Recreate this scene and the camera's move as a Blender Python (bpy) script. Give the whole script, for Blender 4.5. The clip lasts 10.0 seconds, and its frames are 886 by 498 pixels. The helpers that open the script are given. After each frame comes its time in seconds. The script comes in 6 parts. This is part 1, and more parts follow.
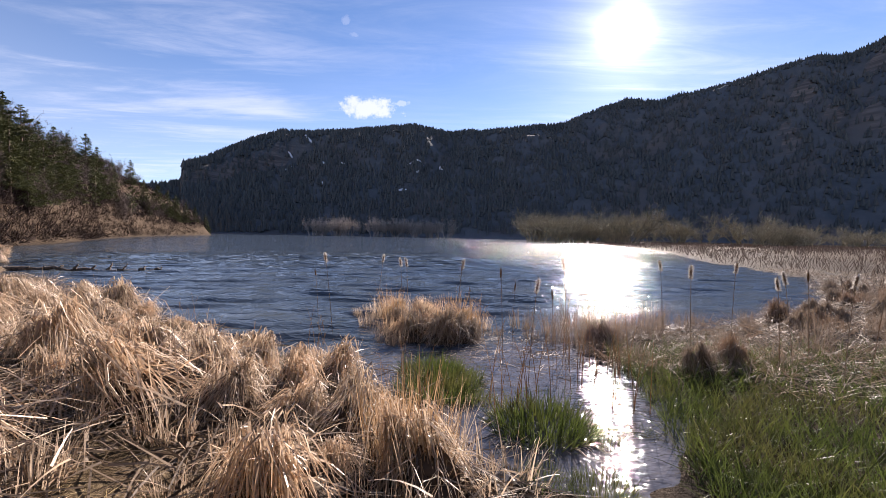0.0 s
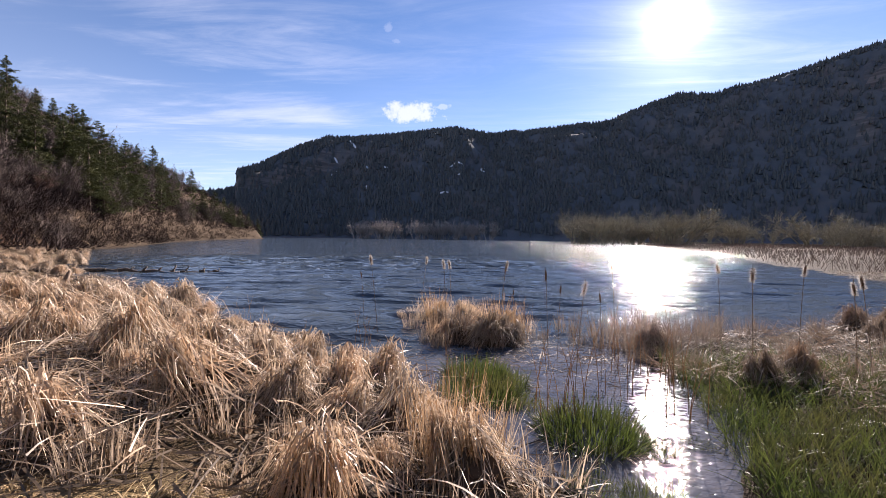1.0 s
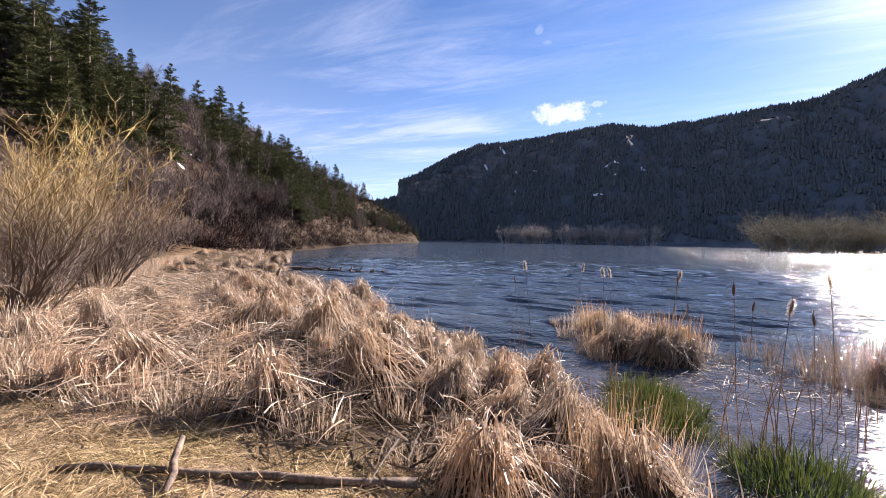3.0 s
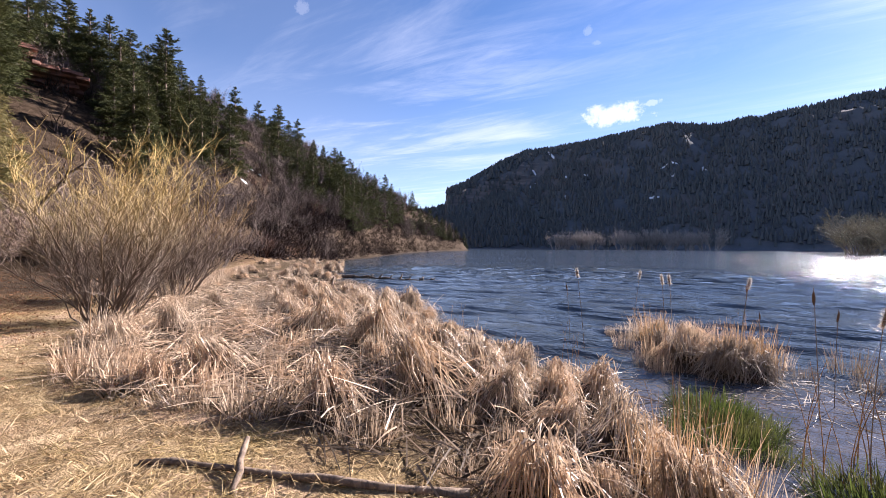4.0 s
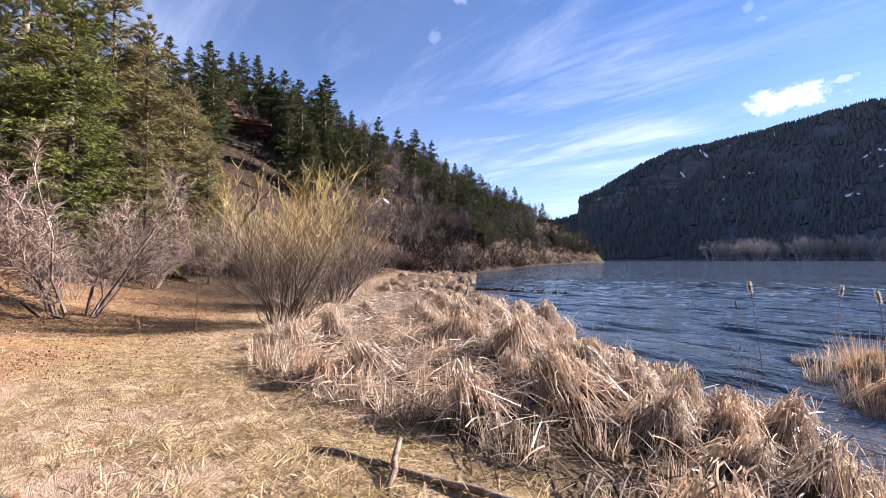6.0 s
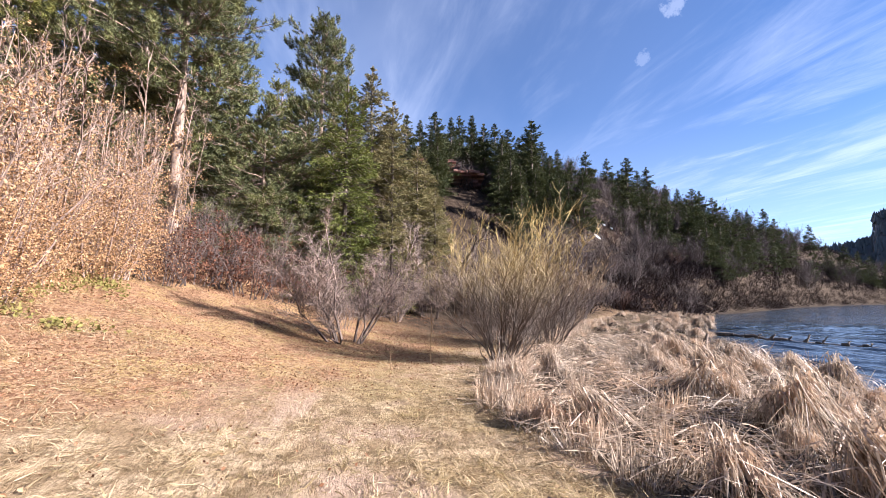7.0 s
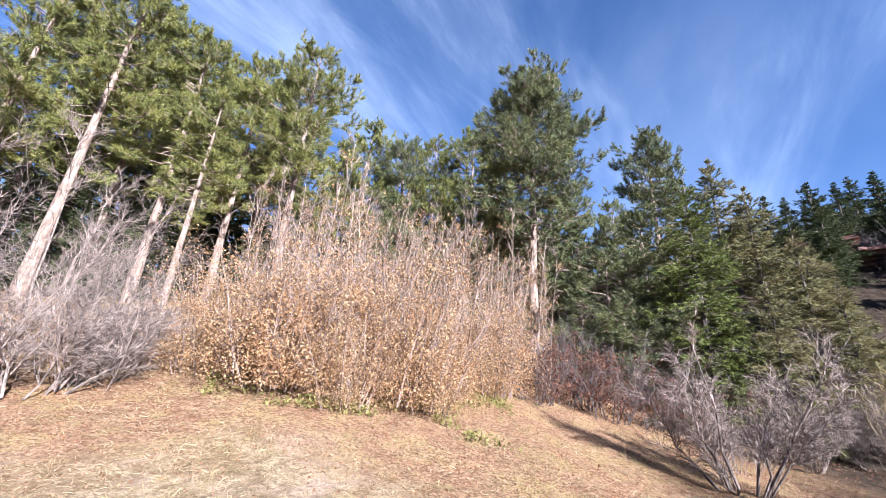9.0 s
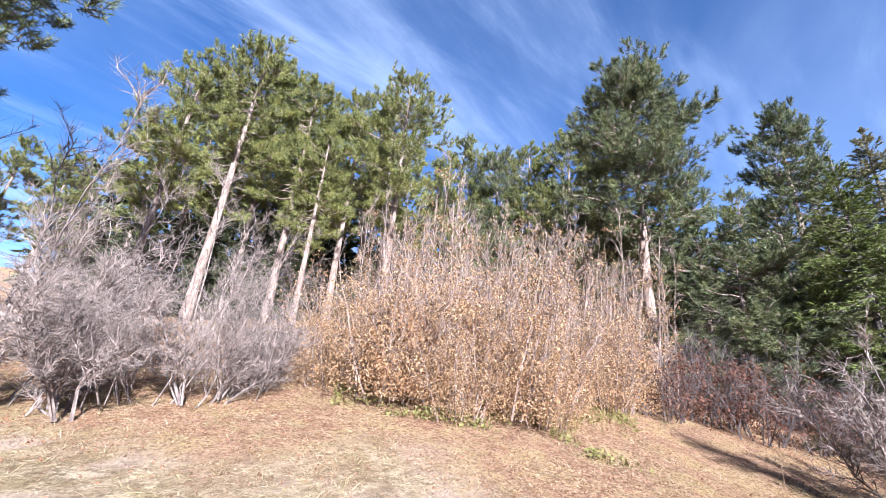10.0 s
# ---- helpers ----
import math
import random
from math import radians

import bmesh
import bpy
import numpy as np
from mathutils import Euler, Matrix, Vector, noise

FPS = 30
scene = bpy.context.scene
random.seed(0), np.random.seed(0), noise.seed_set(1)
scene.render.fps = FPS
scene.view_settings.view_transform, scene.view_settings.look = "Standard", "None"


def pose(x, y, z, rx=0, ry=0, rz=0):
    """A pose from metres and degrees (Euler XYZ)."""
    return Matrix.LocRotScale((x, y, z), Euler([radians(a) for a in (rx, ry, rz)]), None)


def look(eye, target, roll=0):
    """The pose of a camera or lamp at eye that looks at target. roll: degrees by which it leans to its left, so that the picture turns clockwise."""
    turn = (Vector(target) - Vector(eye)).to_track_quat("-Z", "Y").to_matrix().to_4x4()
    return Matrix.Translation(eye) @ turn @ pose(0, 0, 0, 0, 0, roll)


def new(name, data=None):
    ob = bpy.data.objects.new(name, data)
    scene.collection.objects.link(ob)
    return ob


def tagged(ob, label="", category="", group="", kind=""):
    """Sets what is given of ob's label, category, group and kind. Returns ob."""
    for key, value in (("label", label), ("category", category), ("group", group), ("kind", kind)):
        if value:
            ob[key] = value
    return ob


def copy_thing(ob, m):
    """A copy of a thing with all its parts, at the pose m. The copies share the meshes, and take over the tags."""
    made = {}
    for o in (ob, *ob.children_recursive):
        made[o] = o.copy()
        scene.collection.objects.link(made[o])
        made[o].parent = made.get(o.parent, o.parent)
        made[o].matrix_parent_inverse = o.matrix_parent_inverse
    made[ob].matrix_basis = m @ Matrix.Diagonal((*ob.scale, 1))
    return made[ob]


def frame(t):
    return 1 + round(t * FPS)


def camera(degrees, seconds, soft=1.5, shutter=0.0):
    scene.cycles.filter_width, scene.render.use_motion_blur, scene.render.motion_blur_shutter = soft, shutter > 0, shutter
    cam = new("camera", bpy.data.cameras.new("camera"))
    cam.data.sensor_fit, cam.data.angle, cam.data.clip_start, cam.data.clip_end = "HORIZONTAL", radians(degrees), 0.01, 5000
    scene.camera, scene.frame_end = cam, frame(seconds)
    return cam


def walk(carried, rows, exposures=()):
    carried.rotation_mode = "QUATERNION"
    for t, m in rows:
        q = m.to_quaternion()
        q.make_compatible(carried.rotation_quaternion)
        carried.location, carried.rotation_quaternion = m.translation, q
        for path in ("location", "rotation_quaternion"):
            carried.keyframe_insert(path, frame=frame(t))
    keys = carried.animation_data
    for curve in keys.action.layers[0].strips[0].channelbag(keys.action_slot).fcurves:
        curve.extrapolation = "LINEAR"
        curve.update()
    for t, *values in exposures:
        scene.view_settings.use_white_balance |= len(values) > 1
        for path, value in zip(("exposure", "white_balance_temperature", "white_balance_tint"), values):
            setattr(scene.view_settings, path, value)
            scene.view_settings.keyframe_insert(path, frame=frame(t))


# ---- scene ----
cam = camera(93.74, 10.0, soft=0.7)
# seconds, place, then turn to the left, upward tilt and lean to the right in degrees
ROWS = [
    (0.0, -0.036, -0.022, 1.829, 0.00, -1.86, -1.10),
    (0.5, -0.052, -0.021, 1.820, 2.38, -1.69, -1.10),
    (1.0, -0.062, -0.038, 1.831, 5.74, -1.64, -0.74),
    (1.5, -0.083, -0.057, 1.840, 10.66, -1.35, -0.54),
    (2.0, -0.109, -0.070, 1.841, 15.90, -1.25, -0.62),
    (2.5, -0.150, -0.093, 1.850, 21.40, -1.34, -0.79),
    (3.0, -0.168, -0.097, 1.846, 25.96, -1.28, -0.94),
    (3.2, -0.174, -0.103, 1.850, 27.39, -1.20, -0.80),
    (4.5, -0.170, -0.115, 1.859, 35.96, 0.33, 0.25),
    (5.0, -0.178, -0.132, 1.862, 39.78, 0.85, 0.73),
    (5.2, -0.189, -0.136, 1.858, 41.54, 1.08, 0.80),
    (6.3, -0.290, -0.150, 1.843, 57.58, 2.21, 0.22),
    (6.5, -0.302, -0.172, 1.849, 64.05, 3.16, 0.20),
    (7.0, -0.352, -0.262, 1.864, 78.57, 6.80, 0.05),
    (7.5, -0.346, -0.350, 1.896, 92.98, 12.01, -0.91),
    (8.0, -0.306, -0.405, 1.932, 104.97, 16.61, -1.96),
    (8.5, -0.258, -0.483, 1.963, 115.76, 19.52, -3.16),
    (9.0, -0.215, -0.556, 1.980, 124.39, 20.75, -4.10),
    (9.5, -0.171, -0.604, 1.980, 132.78, 21.28, -4.75),
    (10.0, -0.140, -0.618, 1.975, 138.84, 21.23, -5.21),
]


def eye_pose(x, y, z, yaw, pitch, lean):
    return pose(x, y, z, 0, 0, yaw) @ pose(0, 0, 0, 90 + pitch) @ pose(0, 0, 0, 0, 0, -lean)


EXPOSURES = [(0.0, 1.70, 6600.0, 21.0), (2.0, 1.72, 6400.0, 22.0), (3.0, 1.82, 6300.0, 22.0), (5.0, 1.97, 6150.0, 22.0), (7.0, 1.99, 5750.0, 18.0), (8.5, 2.04, 5250.0, 14.0), (10.0, 2.06, 4950.0, 13.0)]
walk(cam, [(t, eye_pose(*r)) for t, *r in ROWS], EXPOSURES)

# ---- light: a low afternoon sun over the lake, thin cirrus ----
SUN_AZ, SUN_EL = radians(22.8), radians(24.4)
SUN_DIR = Vector((math.sin(SUN_AZ) * math.cos(SUN_EL), math.cos(SUN_AZ) * math.cos(SUN_EL), math.sin(SUN_EL)))
sun = new("sun", bpy.data.lights.new("sun", "SUN"))
sun.data.energy, sun.data.angle, sun.data.color = 5.0, radians(0.53), (1.0, 0.93, 0.82)
sun.matrix_world = look(SUN_DIR * 50, (0, 0, 0))


class Nodes:
    """Short hand for building a node tree."""

    def __init__(self, tree):
        self.t = tree
        tree.nodes.clear()

    def n(self, kind, ins=(), op=""):
        node = self.t.nodes.new(kind)
        if op:
            node.operation = op
        for k, v in (ins.items() if isinstance(ins, dict) else enumerate(ins)):
            self.put(node.inputs[k], v)
        return node

    def put(self, socket, v):
        if isinstance(v, bpy.types.NodeSocket):
            self.t.links.new(v, socket)
        elif isinstance(v, bpy.types.Node):
            self.t.links.new(v.outputs[0], socket)
        elif v is not None:
            socket.default_value = v

    def math(self, op, a, b=None, c=None, clamp=False):
        node = self.n("ShaderNodeMath", [a, b, c], op)
        node.use_clamp = clamp
        return node.outputs[0]

    def mix(self, f, a, b, blend="MIX"):
        node = self.n("ShaderNodeMix")
        node.data_type, node.blend_type = "RGBA", blend
        for i, v in ((0, f), (6, a), (7, b)):
            self.put(node.inputs[i], (*v, 1.0) if isinstance(v, tuple) and len(v) == 3 else v)
        return node.outputs[2]

    def ramp(self, f, lo, hi, a=0.0, b=1.0):
        node = self.n("ShaderNodeMapRange", [f, lo, hi, a, b])
        node.interpolation_type = "SMOOTHSTEP"
        return node.outputs[0]

    def noise(self, vec, scale, detail=4.0, rough=0.55, distort=0.0):
        return self.n("ShaderNodeTexNoise", {"Vector": vec, "Scale": scale, "Detail": detail, "Roughness": rough, "Distortion": distort}).outputs[0]

    def scaled(self, vec, s, rot=(0, 0, 0)):
        return self.n("ShaderNodeMapping", {"Vector": vec, "Scale": s, "Rotation": rot}).outputs[0]


PUFFS = [(-10.3, 16.4, 4.6, 2.6, 0.66), (-6.0, 17.3, 1.5, 3.0, 0.35), (-51.5, 28.5, 1.1, 0.9, 0.17), (-47.5, 33.0, 1.5, 1.2, 0.24), (-13.5, 26.1, 0.7, 1.0, 0.15), (-12.4, 24.7, 0.75, 2.0, 0.15)]


def build_world():
    world = bpy.data.worlds.new("sky")
    scene.world = world
    world.use_nodes = True
    k = Nodes(world.node_tree)
    sky = k.n("ShaderNodeTexSky")
    sky.sky_type, sky.sun_disc, sky.sun_elevation, sky.sun_rotation = "NISHITA", False, SUN_EL, SUN_AZ
    sky.altitude, sky.air_density, sky.dust_density, sky.ozone_density = 2300.0, 1.1, 0.02, 5.0
    d = k.n("ShaderNodeTexCoord").outputs["Generated"]
    xyz = k.n("ShaderNodeSeparateXYZ", [d]).outputs
    up = k.math("MAXIMUM", xyz[2], 0.06)
    flat = k.n("ShaderNodeCombineXYZ", [k.math("DIVIDE", xyz[0], up), k.math("DIVIDE", xyz[1], up), 0.0]).outputs[0]
    # long combed streaks of cirrus, all drawn out along one wind
    streak = k.noise(k.scaled(flat, (0.15, 0.62, 1.0), (0, 0, radians(6))), 1.5, 7.0, 0.6, 1.1)
    veil = k.noise(k.scaled(flat, (0.22, 0.16, 1.0), (0, 0, radians(20))), 1.1, 4.0, 0.5)
    fine = k.noise(k.scaled(flat, (0.35, 1.2, 1.0), (0, 0, radians(14))), 2.2, 8.0, 0.66, 1.6)
    wisps = k.math("MULTIPLY", k.ramp(k.math("ADD", k.math("MULTIPLY", streak, 0.72), k.math("MULTIPLY", fine, 0.28)), 0.46, 0.72), k.ramp(veil, 0.32, 0.60))
    toward = k.n("ShaderNodeVectorMath", [d, tuple(SUN_DIR)], op="DOT_PRODUCT").outputs["Value"]
    near_sun = k.ramp(toward, 0.35, 0.98)
    low = k.ramp(xyz[2], 0.42, 0.02)
    sheet = k.math("MULTIPLY", k.ramp(k.noise(k.scaled(flat, (0.3, 0.5, 1.0), (0, 0, radians(-20))), 1.3, 5.0, 0.55, 0.6), 0.38, 0.66), k.math("MULTIPLY", k.ramp(toward, 0.45, -0.15), 0.13))
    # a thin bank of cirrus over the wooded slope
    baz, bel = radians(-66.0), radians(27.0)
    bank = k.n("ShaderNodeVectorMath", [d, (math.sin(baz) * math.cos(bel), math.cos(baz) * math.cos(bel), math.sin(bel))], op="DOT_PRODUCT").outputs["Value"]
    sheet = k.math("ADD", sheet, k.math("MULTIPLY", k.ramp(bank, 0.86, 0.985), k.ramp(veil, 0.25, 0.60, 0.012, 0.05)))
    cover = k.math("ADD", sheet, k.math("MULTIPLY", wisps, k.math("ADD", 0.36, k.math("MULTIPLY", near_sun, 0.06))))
    bright = k.math("MULTIPLY", k.ramp(toward, 0.72, 0.97), k.ramp(k.math("ADD", veil, k.math("MULTIPLY", fine, 0.4)), 0.52, 0.86, 0.0, 0.13))
    cover = k.math("ADD", k.math("ADD", cover, bright), k.math("MULTIPLY", low, 0.25), clamp=True)
    # small ragged cumulus puffs: bearing, height and size in degrees, flatness
    for caz, cel, size, flat_by, thick in PUFFS:
        caz, cel = radians(caz), radians(cel)
        cvec = (math.sin(caz) * math.cos(cel), math.cos(caz) * math.cos(cel), math.sin(cel))
        off = k.n("ShaderNodeVectorMath", [d, cvec], op="SUBTRACT").outputs[0]
        off = k.n("ShaderNodeVectorMath", [off, (1.0, 1.0, flat_by)], op="MULTIPLY").outputs[0]
        dist = k.n("ShaderNodeVectorMath", [off], op="LENGTH").outputs["Value"]
        puff = k.ramp(k.math("ADD", k.math("MULTIPLY", dist, 36.0 / size), k.math("MULTIPLY", k.noise(d, 34.0 if size > 2 else 70.0, 7.0, 0.68), 1.25)), 1.22, 0.86)
        cover = k.math("MAXIMUM", cover, k.math("MULTIPLY", puff, thick))
    beam = k.math("MAXIMUM", toward, 0.0)
    glow = k.math("ADD", k.math("MULTIPLY", k.math("POWER", beam, 32.0), 0.42), k.math("ADD", k.math("MULTIPLY", k.math("POWER", beam, 240.0), 1.3), k.math("MULTIPLY", k.math("POWER", beam, 2200.0), 11.0)))
    white = k.mix(1.0, (7.4, 7.7, 8.3), k.n("ShaderNodeCombineXYZ", [k.math("ADD", 1.0, glow)] * 3).outputs[0], "MULTIPLY")
    haze = k.mix(1.0, (1.0, 0.97, 0.93), k.n("ShaderNodeCombineXYZ", [k.math("MULTIPLY", glow, 2.0)] * 3).outputs[0], "MULTIPLY")
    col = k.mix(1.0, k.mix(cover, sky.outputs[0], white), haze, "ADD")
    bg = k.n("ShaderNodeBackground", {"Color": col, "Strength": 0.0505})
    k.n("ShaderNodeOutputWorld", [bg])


build_world()

# ---- materials ----


def material(name, rough=0.8):
    m = bpy.data.materials.new(name)
    m.use_nodes = True
    k = Nodes(m.node_tree)
    p = k.n("ShaderNodeBsdfPrincipled", {"Roughness": rough})
    k.n("ShaderNodeOutputMaterial", [p])
    return m, k, p


def blade_material(name, dark, light, tip=None, through_light=0.35, rough=0.55, grain=30.0):
    """Leaves, straw and needles: colour varies from piece to piece, and thin pieces let some light through."""
    m, k, p = material(name, rough)
    rnd = k.n("ShaderNodeNewGeometry").outputs["Random Per Island"]
    pos = k.n("ShaderNodeNewGeometry").outputs["Position"]
    col = k.mix(rnd, dark, light)
    patch = k.noise(pos, 1.3, 3.0)
    if tip:
        col = k.mix(k.ramp(patch, 0.42, 0.68), col, tip)
    col = k.mix(k.math("MULTIPLY", k.noise(pos, grain, 2.0), 0.5), col, tuple(c * 0.45 for c in dark))
    k.put(p.inputs["Base Color"], col)
    k.put(p.inputs["Specular IOR Level"], 0.35 if rough < 0.5 else 0.10)
    if through_light:
        tr = k.n("ShaderNodeBsdfTranslucent", [col])
        mixed = k.n("ShaderNodeMixShader", [through_light, p, tr])
        k.n("ShaderNodeOutputMaterial", [mixed])
        m.node_tree.nodes.remove(next(n for n in m.node_tree.nodes if n.type == "OUTPUT_MATERIAL"))
    return m


def bark_material(name, dark, light, scale=9.0, bump=0.6):
    m, k, p = material(name, 0.9)
    co = k.n("ShaderNodeTexCoord").outputs["Object"]
    furrow = k.noise(k.scaled(co, (1.0, 1.0, 0.18)), scale, 5.0, 0.65, 0.4)
    patch = k.noise(co, 1.1, 3.0)
    rnd = k.n("ShaderNodeObjectInfo").outputs["Random"]
    col = k.mix(k.ramp(furrow, 0.35, 0.66), dark, light)
    col = k.mix(k.math("MULTIPLY", k.ramp(patch, 0.4, 0.7), 0.5), col, tuple(c * 0.6 for c in dark))
    col = k.mix(k.math("MULTIPLY", rnd, 0.25), col, tuple(c * 0.55 for c in light))
    k.put(p.inputs["Base Color"], col)
    k.put(p.inputs["Normal"], k.n("ShaderNodeBump", {"Strength": bump, "Distance": 0.03, "Height": furrow}).outputs[0])
    return m


def height_twigs(name, low, high, z0, z1):
    """Shoots that change colour from their foot to their tip."""
    m, k, p = material(name, 0.7)
    co = k.n("ShaderNodeTexCoord").outputs["Object"]
    z = k.n("ShaderNodeSeparateXYZ", [co]).outputs[2]
    rnd = k.n("ShaderNodeNewGeometry").outputs["Random Per Island"]
    f = k.ramp(k.math("ADD", z, k.math("MULTIPLY", rnd, 0.8)), z0, z1)
    col = k.mix(f, low, high)
    col = k.mix(k.math("MULTIPLY", rnd, 0.45), col, tuple(c * 0.5 for c in low))
    k.put(p.inputs["Base Color"], col)
    return m


def ground_material():
    m, k, p = material("ground", 0.95)
    pos = k.n("ShaderNodeNewGeometry").outputs["Position"]
    zone = k.n("ShaderNodeVertexColor")
    zone.layer_name = "zone"
    z = k.n("ShaderNodeSeparateColor", [zone.outputs[0]]).outputs
    big, mid, fine = k.noise(pos, 0.35, 4.0), k.noise(pos, 2.4, 5.0, 0.6), k.noise(pos, 38.0, 4.0, 0.7)
    fibre = k.noise(k.scaled(pos, (14.0, 60.0, 20.0), (0, 0, 0.6)), 1.0, 3.0, 0.6, 1.5)
    lawn = k.mix(k.ramp(mid, 0.40, 0.60), (0.38, 0.265, 0.15), (0.66, 0.49, 0.305))
    lawn = k.mix(k.math("MULTIPLY", k.ramp(big, 0.46, 0.62), 0.7), lawn, (0.45, 0.335, 0.15))
    lawn = k.mix(k.math("MULTIPLY", k.ramp(fibre, 0.42, 0.66), 0.75), lawn, (0.20, 0.14, 0.08))
    lawn = k.mix(k.math("MULTIPLY", k.ramp(k.noise(pos, 7.0, 6.0, 0.75), 0.47, 0.60), 0.75), lawn, (0.17, 0.115, 0.06))
    lawn = k.mix(k.math("MULTIPLY", k.ramp(k.noise(pos, 0.75, 3.0, 0.5), 0.48, 0.64), 0.65), lawn, (0.50, 0.35, 0.26))
    lawn = k.mix(k.math("MULTIPLY", k.ramp(k.noise(k.scaled(pos, (1.1, 4.5, 1.0), (0, 0, radians(22))), 1.0, 5.0, 0.7, 0.8), 0.50, 0.62), 0.65), lawn, (0.25, 0.165, 0.085))
    litter = k.mix(k.ramp(k.noise(pos, 5.0, 5.0, 0.65), 0.3, 0.7), (0.20, 0.09, 0.042), (0.50, 0.30, 0.155))
    litter = k.mix(k.math("MULTIPLY", k.ramp(k.noise(pos, 1.1, 4.0), 0.46, 0.60), 0.6), litter, (0.48, 0.36, 0.13))
    leaf = k.n("ShaderNodeTexVoronoi", {"Vector": pos, "Scale": 24.0})
    tone = k.n("ShaderNodeSeparateColor", [leaf.outputs["Color"]]).outputs
    litter = k.mix(k.math("MULTIPLY", tone[0], 0.75), litter, (0.52, 0.34, 0.21))
    litter = k.mix(k.math("MULTIPLY", k.ramp(tone[1], 0.55, 0.9), 0.7), litter, (0.17, 0.085, 0.05))
    litter = k.mix(k.math("MULTIPLY", k.ramp(fine, 0.45, 0.7), 0.75), litter, (0.16, 0.08, 0.04))
    # muddy soil by the water; on the hillside it paints shade under brush
    mud_shade = k.mix(k.ramp(mid, 0.35, 0.65), (0.022, 0.017, 0.013), (0.066, 0.049, 0.036))
    # far slope: paler and bluer, with aerial haze put into the colour
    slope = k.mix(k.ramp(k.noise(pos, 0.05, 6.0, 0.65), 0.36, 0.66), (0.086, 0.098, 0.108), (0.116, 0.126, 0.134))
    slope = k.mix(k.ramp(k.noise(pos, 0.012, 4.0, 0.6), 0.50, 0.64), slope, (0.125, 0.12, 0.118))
    col = k.mix(z[0], lawn, litter)
    col = k.mix(z[1], col, mud_shade)
    k.put(p.inputs["Specular IOR Level"], 0.03)
    k.put(p.inputs["Roughness"], k.math("SUBTRACT", 0.98, k.math("MULTIPLY", z[1], 0.12)))
    rise = k.n("ShaderNodeSeparateXYZ", [k.n("ShaderNodeNewGeometry").outputs["True Normal"]]).outputs[2]
    beds = k.mix(k.ramp(k.noise(k.scaled(pos, (0.02, 0.02, 0.35)), 1.0, 4.0, 0.6), 0.35, 0.65), (0.10, 0.092, 0.088), (0.19, 0.17, 0.158))
    slope = k.mix(k.ramp(rise, 0.52, 0.38), slope, beds)
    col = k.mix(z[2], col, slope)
    k.put(p.inputs["Base Color"], col)
    h = k.math("ADD", k.math("MULTIPLY", fine, 0.5), k.math("ADD", mid, k.math("ADD", k.math("MULTIPLY", fibre, 0.5), k.math("MULTIPLY", k.noise(pos, 9.0, 4.0), 0.6))))
    k.put(p.inputs["Normal"], k.n("ShaderNodeBump", {"Strength": 1.0, "Distance": 0.09, "Height": h}).outputs[0])
    return m


def water_material():
    m, k, p = material("lake_water", 0.11)
    pos = k.n("ShaderNodeNewGeometry").outputs["Position"]
    k.put(p.inputs["IOR"], 1.333)
    xyz = k.n("ShaderNodeSeparateXYZ", [pos]).outputs
    reach = k.math("SUBTRACT", xyz[1], k.math("MULTIPLY", xyz[0], 0.5))
    k.put(p.inputs["Roughness"], k.ramp(reach, 6.0, 60.0, 0.03, 0.10))
    # wind ripples run in long crests across the lake; the pools between the reeds lie calmer
    swell = k.noise(k.scaled(pos, (0.10, 0.33, 1.0), (0, 0, radians(6))), 1.0, 2.0, 0.5, 0.3)
    crest = k.noise(k.scaled(pos, (0.42, 1.0, 1.0), (0, 0, radians(4))), 1.0, 1.5, 0.45, 0.9)
    cross = k.noise(k.scaled(pos, (1.3, 2.7, 1.0), (0, 0, radians(-10))), 1.0, 2.5, 0.55, 0.5)
    tiny = k.noise(k.scaled(pos, (9.0, 17.0, 1.0), (0, 0, radians(9))), 1.0, 2.0, 0.5)
    gust = k.ramp(k.noise(k.scaled(pos, (0.05, 0.11, 1.0)), 1.0, 3.0, 0.5), 0.35, 0.65, 0.65, 1.25)
    open_water = k.math("MULTIPLY", k.ramp(reach, 5.6, 7.6, 0.04, 1.0), gust)
    h = k.math("ADD", k.math("MULTIPLY", swell, k.ramp(reach, 18.0, 40.0, 0.02, 0.20)), k.math("ADD", k.math("MULTIPLY", crest, k.ramp(reach, 18.0, 40.0, 0.05, 0.75)), k.math("ADD", k.math("MULTIPLY", cross, k.ramp(reach, 18.0, 40.0, 0.06, 0.36)), k.math("MULTIPLY", tiny, 0.014))))
    h = k.math("ADD", k.math("MULTIPLY", h, open_water), k.math("ADD", k.math("MULTIPLY", tiny, 0.009), k.math("MULTIPLY", cross, 0.012)))
    open_water = k.ramp(reach, 5.6, 7.6)
    lake = k.mix(k.ramp(k.noise(pos, 0.4, 3.0), 0.4, 0.7), (0.044, 0.058, 0.074), (0.058, 0.072, 0.086))
    silt = k.mix(k.ramp(k.noise(pos, 2.2, 4.0), 0.35, 0.65), (0.040, 0.038, 0.042), (0.085, 0.080, 0.088))
    k.put(p.inputs["Base Color"], k.mix(open_water, silt, lake))
    k.put(p.inputs["Normal"], k.n("ShaderNodeBump", {"Strength": 1.0, "Distance": 1.0, "Height": h}).outputs[0])
    return m


